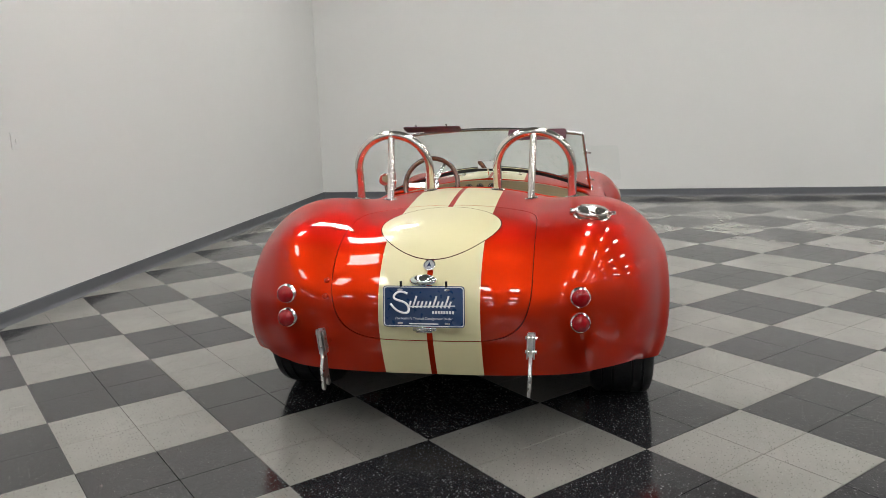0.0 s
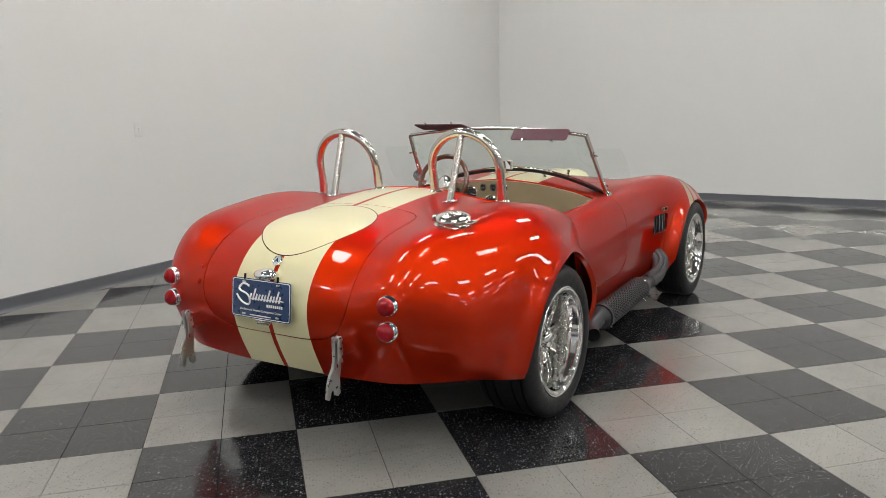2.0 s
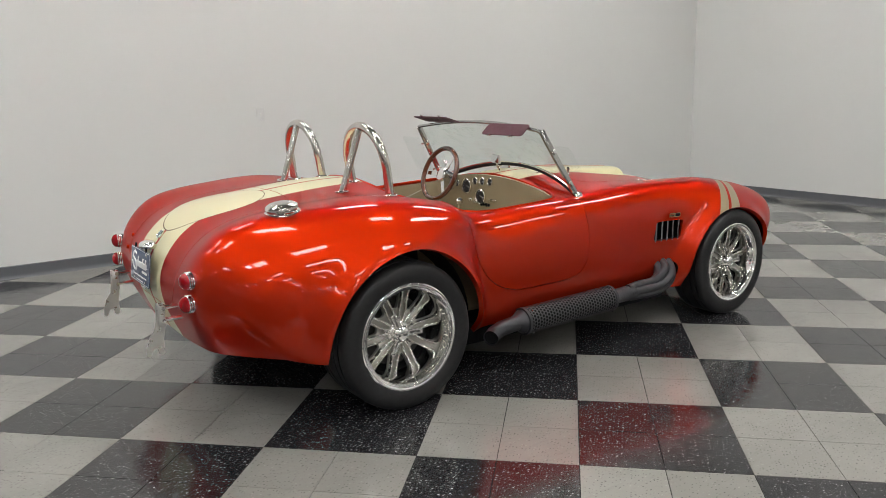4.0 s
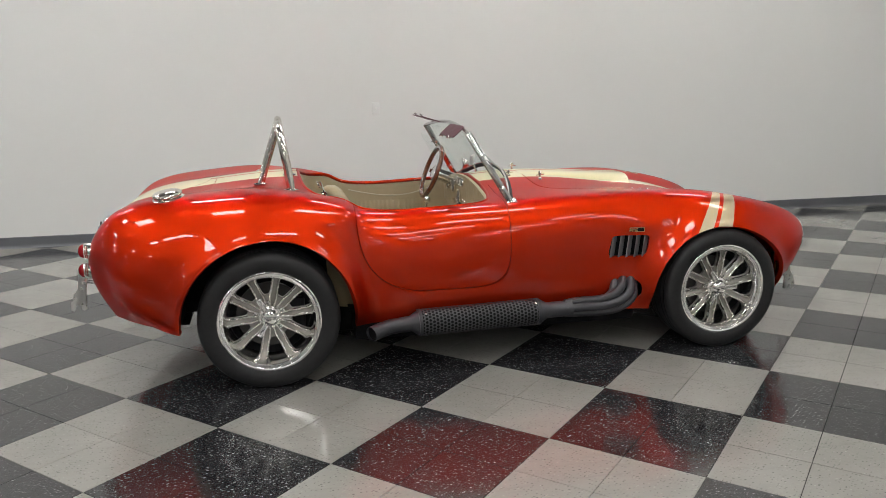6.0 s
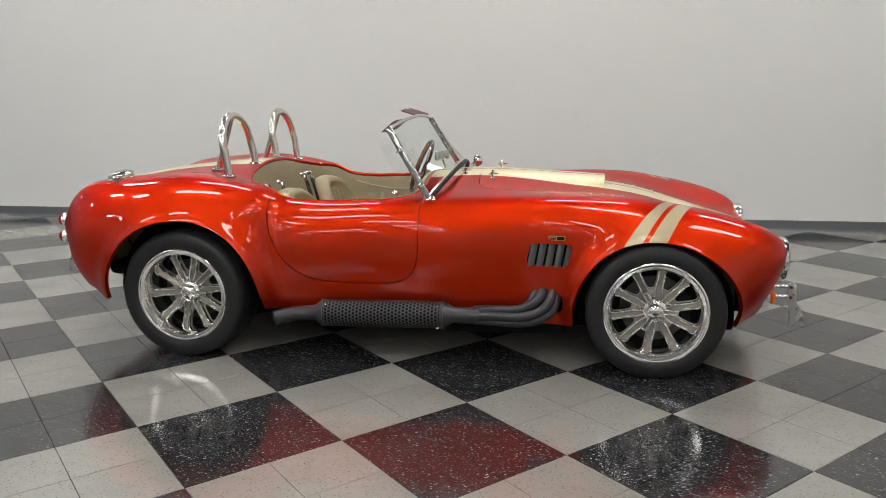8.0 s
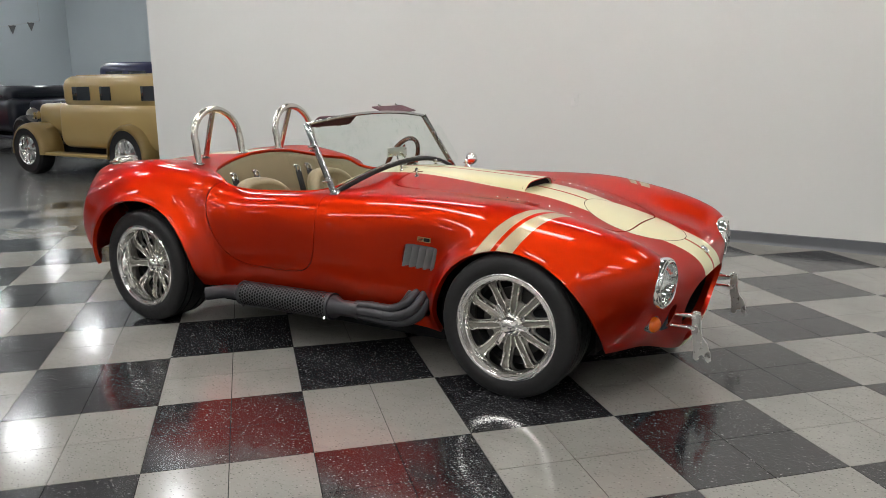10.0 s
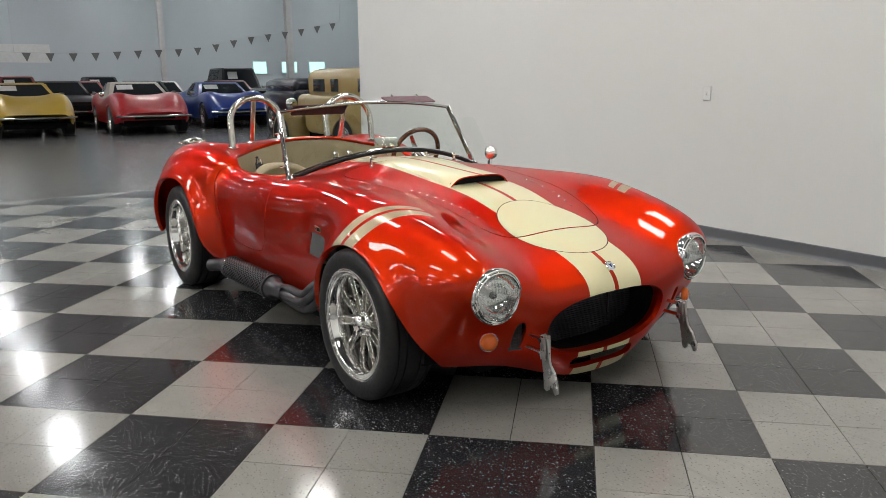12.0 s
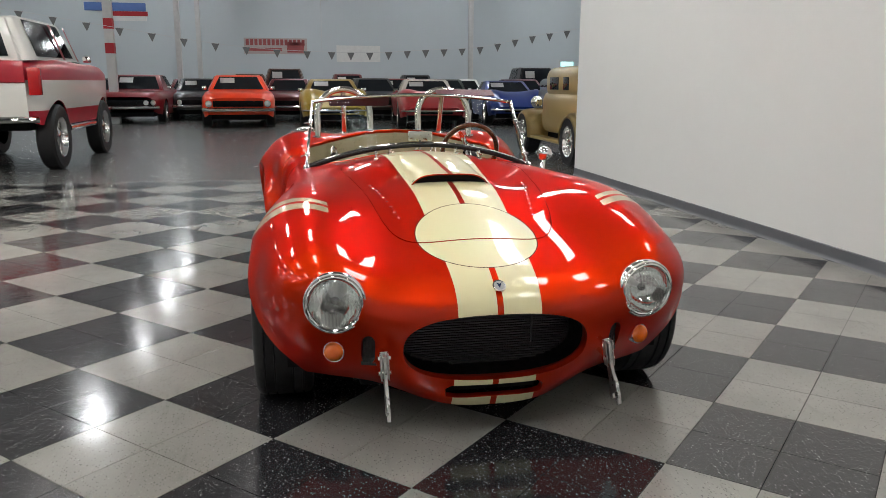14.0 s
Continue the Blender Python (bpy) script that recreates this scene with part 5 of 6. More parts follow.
def bucket_seat(y):
    """A bucket seat: thick rounded shell, pleated inner panel, cushion."""
    s = new("seat")
    s.parent = car
    s.matrix_basis = pose(-0.60, y, 0.265)
    bm = bmesh.new()
    # backrest: outline swept with a lean, edges rolled
    n = 40
    def ring(scale, depth):
        row = []
        for k in range(n):
            a = 2 * math.pi * k / n
            c, d = math.cos(a), math.sin(a)
            w = 0.235 * scale * math.copysign(abs(c) ** 0.75, c)
            h = 0.27 * scale * math.copysign(abs(d) ** 0.75, d) + 0.265
            wrap = 0.05 * (w / 0.235) ** 2
            row.append(bm.verts.new((-0.04 - (h - 0.1) * 0.36 + depth + wrap, w, h)))
        return row
    rows = [ring(0.80, -0.045), ring(0.96, -0.04), ring(1.0, -0.01), ring(0.99, 0.03), ring(0.93, 0.052), ring(0.85, 0.045), ring(0.80, 0.028), ring(0.5, 0.022), ring(0.2, 0.02)]
    for a, b in zip(rows, rows[1:]):
        for k in range(n):
            bm.faces.new((a[k], a[(k + 1) % n], b[(k + 1) % n], b[k]))
    bm.faces.new(rows[-1])
    bm.faces.new(rows[0][::-1])
    back = part("backrest", bm, LEATHER, s, "beige leather bucket backrest", angle=80)
    for k in range(-4, 5):
        q = k * 0.036
        top_h = 0.265 + 0.20 * (1 - (q / 0.2) ** 2) ** 0.5
        pts = [(-0.04 - (h - 0.1) * 0.36 + 0.026 + 0.05 * (q / 0.235) ** 2, q, h) for h in (0.09, (top_h + 0.09) / 2, top_h)]
        part("pleat", tube(bmesh.new(), pts, 0.006, 6), LEATHER, back)
    part("cushion", box(bmesh.new(), -0.02, 0.42, -0.22, 0.22, 0.0, 0.16, 0.05, seg=4), LEATHER, s)
    return s


bucket_seat(-0.315)
bucket_seat(0.315)
# belts
STRAP = plain("black webbing", (0.02, 0.02, 0.022), 0.8, vary=0.2, grain=0.5, grain_scale=300)
for y in (-0.42, -0.24, 0.13, 0.235):
    bx = -0.905
    belt = part("seat_belt", box(bmesh.new(), -0.003, 0.003, -0.024, 0.024, -0.22, 0.0, 0.001), STRAP, car, "black harness strap on a chrome hook", pose(bx + 0.06, y, 0.800, 0, -16, 0))
    part("hook", tube(bmesh.new(), [(0, -0.016, -0.01), (0, -0.014, 0.022), (0, 0, 0.034), (0, 0.014, 0.022), (0, 0.016, -0.01)], 0.0055, 8), CHROME, belt)
    part("anchor", lathe(bmesh.new(), [(0.014, 0), (0.012, 0.008), (0, 0.010)], 14, pose(-0.02, 0, 0.03, 0, 90, 0)), CHROME, belt)
for side in (-1, 1):
    yy = side * 0.600
    bm = bmesh.new()
    rows = []
    for i in range(7):
        h = 0.50 + 0.16 * i / 6
        rows.append([bm.verts.new((-0.62 + 0.45 * j / 60, yy - side * (0.004 + (0.020 + 0.005 * math.sin(j * 1.7) * (i / 6)) * math.sin(math.pi * (0.12 + 0.8 * i / 6)) * math.sin(math.pi * (0.02 + 0.96 * j / 60)) ** 0.4), h)) for j in range(61)])
    for a, b in zip(rows, rows[1:]):
        for j in range(60):
            bm.faces.new((a[j], a[j + 1], b[j + 1], b[j]))
    part("door_pocket", bm, LEATHER, car, "gathered leather door pocket")
    pts = arc_points([(-0.66, yy - side * 0.01, 0.735), (-0.45, yy - side * 0.02, 0.695), (-0.25, yy - side * 0.02, 0.700), (-0.08, yy - side * 0.015, 0.755)], 8)
    part("check_strap", tube(bmesh.new(), pts, 0.004, 6), plain("pale cord", (0.45, 0.40, 0.30), 0.7), car)


# ---- the hall beyond: parked cars, columns, pennants ----
DARK_GLASS = plain("dark car glass", (0.03, 0.035, 0.04), 0.08, vary=0.1)
LAMP_GLASS = plain("lamp glass", (0.62, 0.62, 0.60), 0.12, 0.3)
CARD = plain("white card", (0.75, 0.75, 0.73), 0.6)
rolling = {}


def hall_wheel(parent, x, y, r, width, out, rim_share=0.62):
    """A wheel with tyre and dished rim as parts, at its place on a parked car."""
    key = (r, width, rim_share)
    if key not in rolling:
        w = width / 2
        rr = r * rim_share
        tyre = part("tyre", lathe(bmesh.new(), [(rr, -w), (r - 0.03, -w), (r, -w * 0.75), (r, w * 0.75), (r - 0.03, w), (rr, w * 0.95)], 40), RUBBER)
        bm = lathe(bmesh.new(), [(rr, w * 0.95), (rr * 0.95, w * 0.9), (rr * 0.88, w * 0.45), (rr * 0.45, w * 0.5), (rr * 0.25, w * 0.7), (0, w * 0.72)], 40)
        for k in range(5):
            box(bm, rr * 0.25, rr * 0.9, -rr * 0.10, rr * 0.10, w * 0.45, w * 0.62, m=pose(0, 0, 0, 0, 0, 72 * k))
        rim = part("rim", bm, ALU)
        rolling[key] = (tyre.data, rim.data)
        for o in (tyre, rim):
            bpy.data.objects.remove(o)
    tyre, rim = rolling[key]
    w_ob = new("wheel", tyre)
    w_ob.parent, w_ob.matrix_basis = parent, pose(x, y, r, 90 if out < 0 else -90, 0, 0)
    d = new("rim", rim)
    d.parent = w_ob
    return w_ob


def panel(name, corners, thick, material, parent, label=""):
    """A flat pane through its corners, with thickness."""
    bm = bmesh.new()
    vs = [bm.verts.new(c) for c in corners]
    bm.faces.new(vs)
    bmesh.ops.solidify(bm, geom=bm.faces[:], thickness=thick)
    return part(name, bm, material, parent, label)


def parked_car(label, m, colour, top, width=1.80, cabin=(-1.55, -0.75, 0.20, 0.75), roof=1.30, roof_colour=None, wheels=(1.38, -1.32), r=0.33, sill=0.24,
               grille=(0.0, 0.55, 0.14), lamps=((0.62, 0.085),), bumper=0.46, scale=1.0, shine=0.3, two_tone=None, window_drop=0.06, category="car", card=True, crest=0.0, bar=0.045):
    """A parked car: skin lofted from its side line with cut wheel arches, glazed cabin, grille, lamps, bumpers and wheels.
    top: (along, height) of the body's upper line from tail to nose; cabin: rear foot, rear roof, front roof, front foot."""
    c = tagged(new("parked_car"), label, category, group="parked cars")
    c.matrix_basis = m @ Matrix.Scale(scale, 4)
    body_paint = paint(colour[0], tuple(v * 0.7 for v in colour[1]), 0.0, shine, 0.0, coat=0.15)
    xs, zs = [p[0] for p in top], [p[1] for p in top]
    n = 64
    at = np.linspace(xs[0], xs[-1], n)
    line = spline(xs, zs, at)[:, 0]
    half = width / 2
    grid = np.zeros((n, 29, 3))
    for i, (x, z) in enumerate(zip(at, line)):
        end = min(x - xs[0], xs[-1] - x)
        w = half * (1 - 0.20 * math.exp(-end / 0.30))
        low = sill + 0.12 * math.exp(-end / 0.25)
        section = [(0, z), (0.35 * w, z - 0.004), (0.70 * w, z - 0.014), (0.90 * w, z - 0.05), (0.985 * w, z - 0.14), (w, z - 0.30), (0.985 * w, (low + z - 0.3) / 2), (0.95 * w, low)]
        section[5] = (w, max(section[5][1], low + 0.16))
        if crest:
            swell = crest * (math.exp(-((x - wheels[0]) / 0.55) ** 2) + 0.8 * math.exp(-((x - wheels[1]) / 0.55) ** 2))
            section[0] = (0, z - 0.35 * swell)
            section[2], section[3] = (0.72 * w, z - 0.014 + swell), (0.90 * w, z - 0.05 + 0.7 * swell)
        q = np.array([(-y, h) for y, h in section[:0:-1]] + section)
        s = np.r_[0, np.cumsum(np.linalg.norm(np.diff(q, axis=0), axis=1))]
        yz = spline(s, q, np.linspace(0, s[-1], 29))
        grid[i] = np.c_[np.full(29, x), yz]
    sheet = Sheet(grid)
    if sheet.n[n // 2 * 29 + 14][2] < 0:
        sheet.n = [(-a, -b, -d) for a, b, d in sheet.n]
        sheet.faces = [f[::-1] for f in sheet.faces]
    arches = lambda x, y, z, u, v: np.where(np.abs(y) > half * 0.6, np.minimum(np.hypot(x - wheels[0], z - r), np.hypot(x - wheels[1], z - r)) - r * 1.13, 1.0)  # noqa: E731
    gone, skin_faces = sheet.cut(sheet.faces, arches)
    regions = [(skin_faces, 0)]
    paints = [body_paint]
    if two_tone:
        band, rest = sheet.cut(skin_faces, lambda x, y, z, u, v: np.maximum(two_tone[1] - z, z - two_tone[2]))
        regions, paints = [(rest, 0), (band, 1)], [body_paint, two_tone[0]]
    sheet.mesh("body", regions, paints, c, skirt=0.02)
    for x, z in ((xs[-1], line[-1]), (xs[0], line[0])):
        w = half * 0.79
        panel("end_panel", [(x, -w, sill + 0.10), (x, w, sill + 0.10), (x, w * 0.94, z - 0.06), (x, 0.5 * w, z - 0.004), (x, -0.5 * w, z - 0.004), (x, -w * 0.94, z - 0.06)], 0.02, body_paint, c)
    part("underbody", box(bmesh.new(), xs[0] + 0.25, xs[-1] - 0.25, -half * 0.72, half * 0.72, sill - 0.04, sill + 0.22), BLACK, c)
    # cabin
    b0, b1, f1, f0 = cabin
    belt = lambda x: float(spline(xs, zs, [x])[0, 0]) - 0.02  # noqa: E731
    wb, wr = half * 0.89, half * 0.66
    lower = [(b0, wb * 0.86, belt(b0)), (b1, wb, belt(b1)), (f1, wb, belt(f1)), (f0, wb * 0.92, belt(f0))]
    upper = [(b1 - 0.02, wr * 0.92, roof - 0.03), (b1 + 0.12, wr, roof - 0.008), (f1 - 0.12, wr, roof - 0.008), (f1 + 0.02, wr * 0.94, roof - 0.035)]
    bm = bmesh.new()
    ring_lo = [bm.verts.new(p) for p in lower] + [bm.verts.new((x, -y, z)) for x, y, z in lower[::-1]]
    ring_hi = [bm.verts.new(p) for p in upper] + [bm.verts.new((x, -y, z)) for x, y, z in upper[::-1]]
    for k in range(8):
        bm.faces.new((ring_lo[k], ring_lo[(k + 1) % 8], ring_hi[(k + 1) % 8], ring_hi[k]))
    mid = bm.verts.new(((b1 + f1) / 2, 0, roof))
    for k in range(8):
        bm.faces.new((ring_hi[k], ring_hi[(k + 1) % 8], mid))
    bmesh.ops.bevel(bm, geom=[e for e in bm.edges if len(e.link_faces) == 2], offset=0.03, segments=2, affect="EDGES")
    part("cabin", bm, roof_colour or body_paint, c, angle=50)

    def inset(name, quad, amount, out, label=""):
        q = [Vector(p) for p in quad]
        mid_p = sum(q, Vector()) / 4
        nrm = (q[1] - q[0]).cross(q[3] - q[0]).normalized() * out
        return panel(name, [mid_p + (p - mid_p) * amount + nrm * 0.012 for p in q], 0.006, DARK_GLASS, c, label)

    mirror = lambda p: (p[0], -p[1], p[2])  # noqa: E731
    inset("windscreen", [lower[3], mirror(lower[3]), mirror(upper[3]), upper[3]], 0.86, -1)
    inset("rear_window", [lower[0], mirror(lower[0]), mirror(upper[0]), upper[0]], 0.80, 1)
    for f in (lambda p: p, mirror):
        o = 1 if f(lower[1])[1] < 0 else -1
        inset("side_window", [f(lower[1]), f(lower[2]), f(upper[2]), f(upper[1])], 0.84, o)
    if card:
        q = Vector(lower[3]).lerp(Vector(upper[3]), 0.45)
        q2 = Vector(lower[3]).lerp(Vector(upper[3]), 0.80)
        off = Vector((0.03, 0, 0.03))
        panel("price_card", [Vector((q.x, -0.48, q.z)) + off, Vector((q.x, -0.10, q.z)) + off, Vector((q2.x, -0.10, q2.z)) + off, Vector((q2.x, -0.48, q2.z)) + off], 0.004, CARD, c)
    # nose
    nx = xs[-1]
    nz = line[-1]
    gw, gh = grille[1], grille[2]
    gz = (nz + sill + 0.1) / 2 + 0.04 + grille[0]
    bm = box(bmesh.new(), nx - 0.01, nx + 0.025, -gw, gw, gz - gh / 2, gz + gh / 2, 0.01)
    for k in range(5):
        box(bm, nx + 0.024, nx + 0.032, -gw * 0.97, gw * 0.97, gz - gh / 2 + gh * (k + 0.4) / 5, gz - gh / 2 + gh * (k + 0.55) / 5)
    part("grille", bm, BLACK, c)
    for y, rr in lamps:
        for side in (-1, 1):
            h = part("headlight", lathe(bmesh.new(), [(rr, 0), (rr, 0.035), (rr * 0.9, 0.042), (rr * 0.86, 0.034)], 24), CHROME, c, at=pose(nx - 0.005, side * y, gz, 0, 90, 0))
            part("lens", lathe(bmesh.new(), [(rr * 0.88, 0.034), (rr * 0.5, 0.050), (0, 0.055)], 20), LAMP_GLASS, h)
    if bumper:
        for x, way in ((nx, 1), (xs[0], -1)):
            pts = [(x + way * (0.09 - 0.12 * abs(q) ** 3), half * 0.93 * q, bumper) for q in (-1, -0.9, -0.6, 0, 0.6, 0.9, 1)]
            bm = tube(bmesh.new(), pts, bar, 10)
            part("bumper", bm, CHROME, c)
    for side in (-1, 1):
        part("tail_light", box(bmesh.new(), xs[0] - 0.02, xs[0] + 0.02, side * half * 0.62 - 0.12, side * half * 0.62 + 0.12, gz - 0.05, gz + 0.05, 0.008), plain("tail lamp red", (0.35, 0.01, 0.01), 0.2), c)
        part("door_mirror", box(bmesh.new(), f0 - 0.25, f0 - 0.15, side * half * 0.96 - 0.06, side * half * 0.96 + 0.06, belt(f0) + 0.02, belt(f0) + 0.12, 0.02), CHROME, c)
        for x in wheels:
            hall_wheel(c, x, side * (half - 0.13), r, 0.24, side)
    return c


MUSCLE = [(-2.35, 0.80), (-1.9, 0.92), (-1.2, 0.96), (0.0, 0.95), (0.8, 0.94), (1.6, 0.90), (2.2, 0.82), (2.32, 0.76)]
LOW_COUPE = [(-2.25, 0.76), (-1.9, 0.86), (-1.3, 0.93), (-0.6, 0.84), (0.3, 0.84), (1.2, 0.92), (1.8, 0.78), (2.28, 0.52)]
SUV = [(-2.20, 1.02), (-1.9, 1.08), (0.0, 1.08), (1.0, 1.08), (1.9, 1.04), (2.2, 0.98)]
low_style = dict(cabin=(-1.35, -0.75, -0.05, 0.55), roof=1.22, grille=(-0.06, 0.45, 0.08), lamps=(), wheels=(1.42, -1.08), crest=0.075, bar=0.022, bumper=0.44)


def spot(x, y, turn=0.0):
    return pose(x, y, 0, 0, 0, turn)


parked_car("bright orange muscle coupe with a white roof stripe, facing out", spot(-20.3, -2.30, 3), ("orange paint", (1.30, 0.085, 0.014)), MUSCLE, 1.88, roof=1.34, grille=(0.02, 0.62, 0.15), lamps=((0.72, 0.085),), scale=1.08)
parked_car("gold low sports coupe parked on the concrete", spot(-19.9, 0.46, 0), ("gold paint", (0.50, 0.32, 0.025)), LOW_COUPE, 1.78, scale=1.10, **low_style)
parked_car("bright red low sports coupe with a pale roof", spot(-19.2, 3.25, -4), ("red sports paint", (0.45, 0.012, 0.018)), LOW_COUPE, 1.78, scale=1.10, roof_colour=plain("pale roof", (0.42, 0.38, 0.33), 0.5), **low_style)
parked_car("bright blue low sports coupe", spot(-20.4, 6.05, -4), ("blue paint", (0.010, 0.045, 0.26)), LOW_COUPE, 1.78, scale=1.08, **low_style)
parked_car("dark red full-size sedan with chrome bumpers", spot(-22.6, -5.55, 0), ("dark red paint", (0.27, 0.008, 0.016)), MUSCLE, 1.92, roof=1.38, grille=(0.0, 0.75, 0.16), lamps=((0.55, 0.075), (0.74, 0.075)), scale=1.06)
parked_car("maroon coupe in the second row", spot(-28.6, -4.7, 6), ("maroon paint", (0.20, 0.010, 0.016)), MUSCLE, 1.88, roof=1.36)
parked_car("brown tall wagon in the second row", spot(-28.0, -1.0, 0), ("brown paint", (0.07, 0.025, 0.014)), SUV, 1.90, cabin=(-2.05, -1.95, 0.35, 0.75), roof=1.78, r=0.38, grille=(0.0, 0.7, 0.22), lamps=((0.75, 0.09),), sill=0.35)
parked_car("dark plum coupe in the second row", spot(-26.5, 0.9, 5), ("plum paint", (0.06, 0.010, 0.018)), MUSCLE, 1.86, roof=1.34)
parked_car("red coupe in the second row", spot(-27.3, 3.3, 0), ("deep red paint", (0.34, 0.010, 0.014)), MUSCLE, 1.86, roof=1.40)
parked_car("red coupe with a pale convertible top", spot(-27.0, 6.0, -3), ("crimson paint", (0.30, 0.010, 0.018)), MUSCLE, 1.86, roof=1.38, roof_colour=CARD)
parked_car("black tall wagon behind the blue coupe", spot(-27.4, 9.2, -6), ("black paint", (0.012, 0.013, 0.016)), SUV, 1.95, cabin=(-2.05, -1.95, 0.35, 0.75), roof=1.88, r=0.38, grille=(0.0, 0.7, 0.22), lamps=((0.75, 0.09),), sill=0.35)
parked_car("dark green coupe in the second row", spot(-27.0, -7.8, 4), ("dark green paint", (0.010, 0.035, 0.022)), MUSCLE, 1.86, roof=1.36)
parked_car("dark navy coupe beside the blue one", spot(-20.6, 8.8, -8), ("navy paint", (0.010, 0.014, 0.040)), MUSCLE, 1.86, roof=1.42)
for label, x, y, turn, name, c, style, roof in (("dark grey coupe between the rows", -24.6, -3.9, 5, "graphite paint", (0.03, 0.03, 0.034), MUSCLE, 1.36), ("deep red coupe between the rows", -23.9, -0.8, -3, "oxblood paint", (0.16, 0.006, 0.010), MUSCLE, 1.36),
                                                ("black coupe between the rows", -24.2, 2.1, 4, "jet paint", (0.012, 0.012, 0.014), MUSCLE, 1.40), ("dark green coupe between the rows", -24.5, 4.8, -4, "bottle green paint", (0.010, 0.030, 0.020), MUSCLE, 1.38),
                                                ("maroon coupe beside the black wagon", -24.0, 7.6, 0, "wine paint", (0.10, 0.006, 0.012), MUSCLE, 1.38), ("brown coupe in the back row", -32.2, -2.6, 3, "bronze paint", (0.06, 0.03, 0.015), MUSCLE, 1.60)):
    parked_car(label, spot(x, y, turn), (name, c), style, 1.86, roof=roof, card=(x < -24.3))
parked_car("dark red coupe in the back row", spot(-32.5, 1.8, 0), ("garnet paint", (0.20, 0.010, 0.014)), MUSCLE, 1.86, roof=1.62)
parked_car("black coupe in the back row", spot(-32.5, 5.0, 0), ("coal paint", (0.015, 0.015, 0.018)), MUSCLE, 1.86, roof=1.60)


def lifted_truck(m):
    """A lifted two-tone utility truck: red body, white middle band and white hard top, on big tyres."""
    red = ("truck red paint", (0.55, 0.014, 0.035))
    white = paint("truck white paint", (0.62, 0.60, 0.56), 0.0, 0.3)
    top = [(-2.15, 1.52), (-1.8, 1.56), (0.2, 1.56), (0.9, 1.54), (1.9, 1.49), (2.15, 1.42)]
    c = parked_car("lifted red and white utility truck with large tyres", m, red, top, 1.96, cabin=(-2.08, -1.98, 0.15, 0.70), roof=2.11, roof_colour=white, wheels=(1.33, -1.33), r=0.46, sill=0.62,
                   grille=(0.0, 0.72, 0.25), lamps=((0.72, 0.11),), bumper=0.74, two_tone=(white, 0.85, 1.26), category="truck", card=False)
    for side in (-1, 1):
        part("tail_lamp", box(bmesh.new(), -2.19, -2.05, side * 0.90 - 0.07, side * 0.90 + 0.07, 1.06, 1.42, 0.015), plain("truck lamp red", (0.45, 0.010, 0.012), 0.2), c)
        for a0, a1 in ((-0.66, -0.54), (0.10, 0.17)):
            panel("door_pillar", [(a0, side * 0.895, 1.55), (a1, side * 0.895, 1.55), (a1 - 0.03, side * 0.715, 2.06), (a0 - 0.03, side * 0.715, 2.06)], 0.012, paint("truck pillar red", tuple(v * 0.7 for v in red[1]), 0.0, 0.3), c)
        part("side_step", tube(bmesh.new(), [(-0.75, side * 0.90, 0.56), (0.75, side * 0.90, 0.56)], 0.05, 10), ALU, c)
    part("tail_panel", box(bmesh.new(), -2.20, -2.165, -0.80, 0.80, 1.225, 1.50, 0.012), paint("truck tail red", tuple(v * 0.7 for v in red[1]), 0.0, 0.3), c)
    part("tailgate", box(bmesh.new(), -2.185, -2.165, -0.80, 0.80, 0.72, 1.22, 0.008), white, c)
    return c


lifted_truck(pose(-9.15, -4.93, 0, 0, 0, 180))


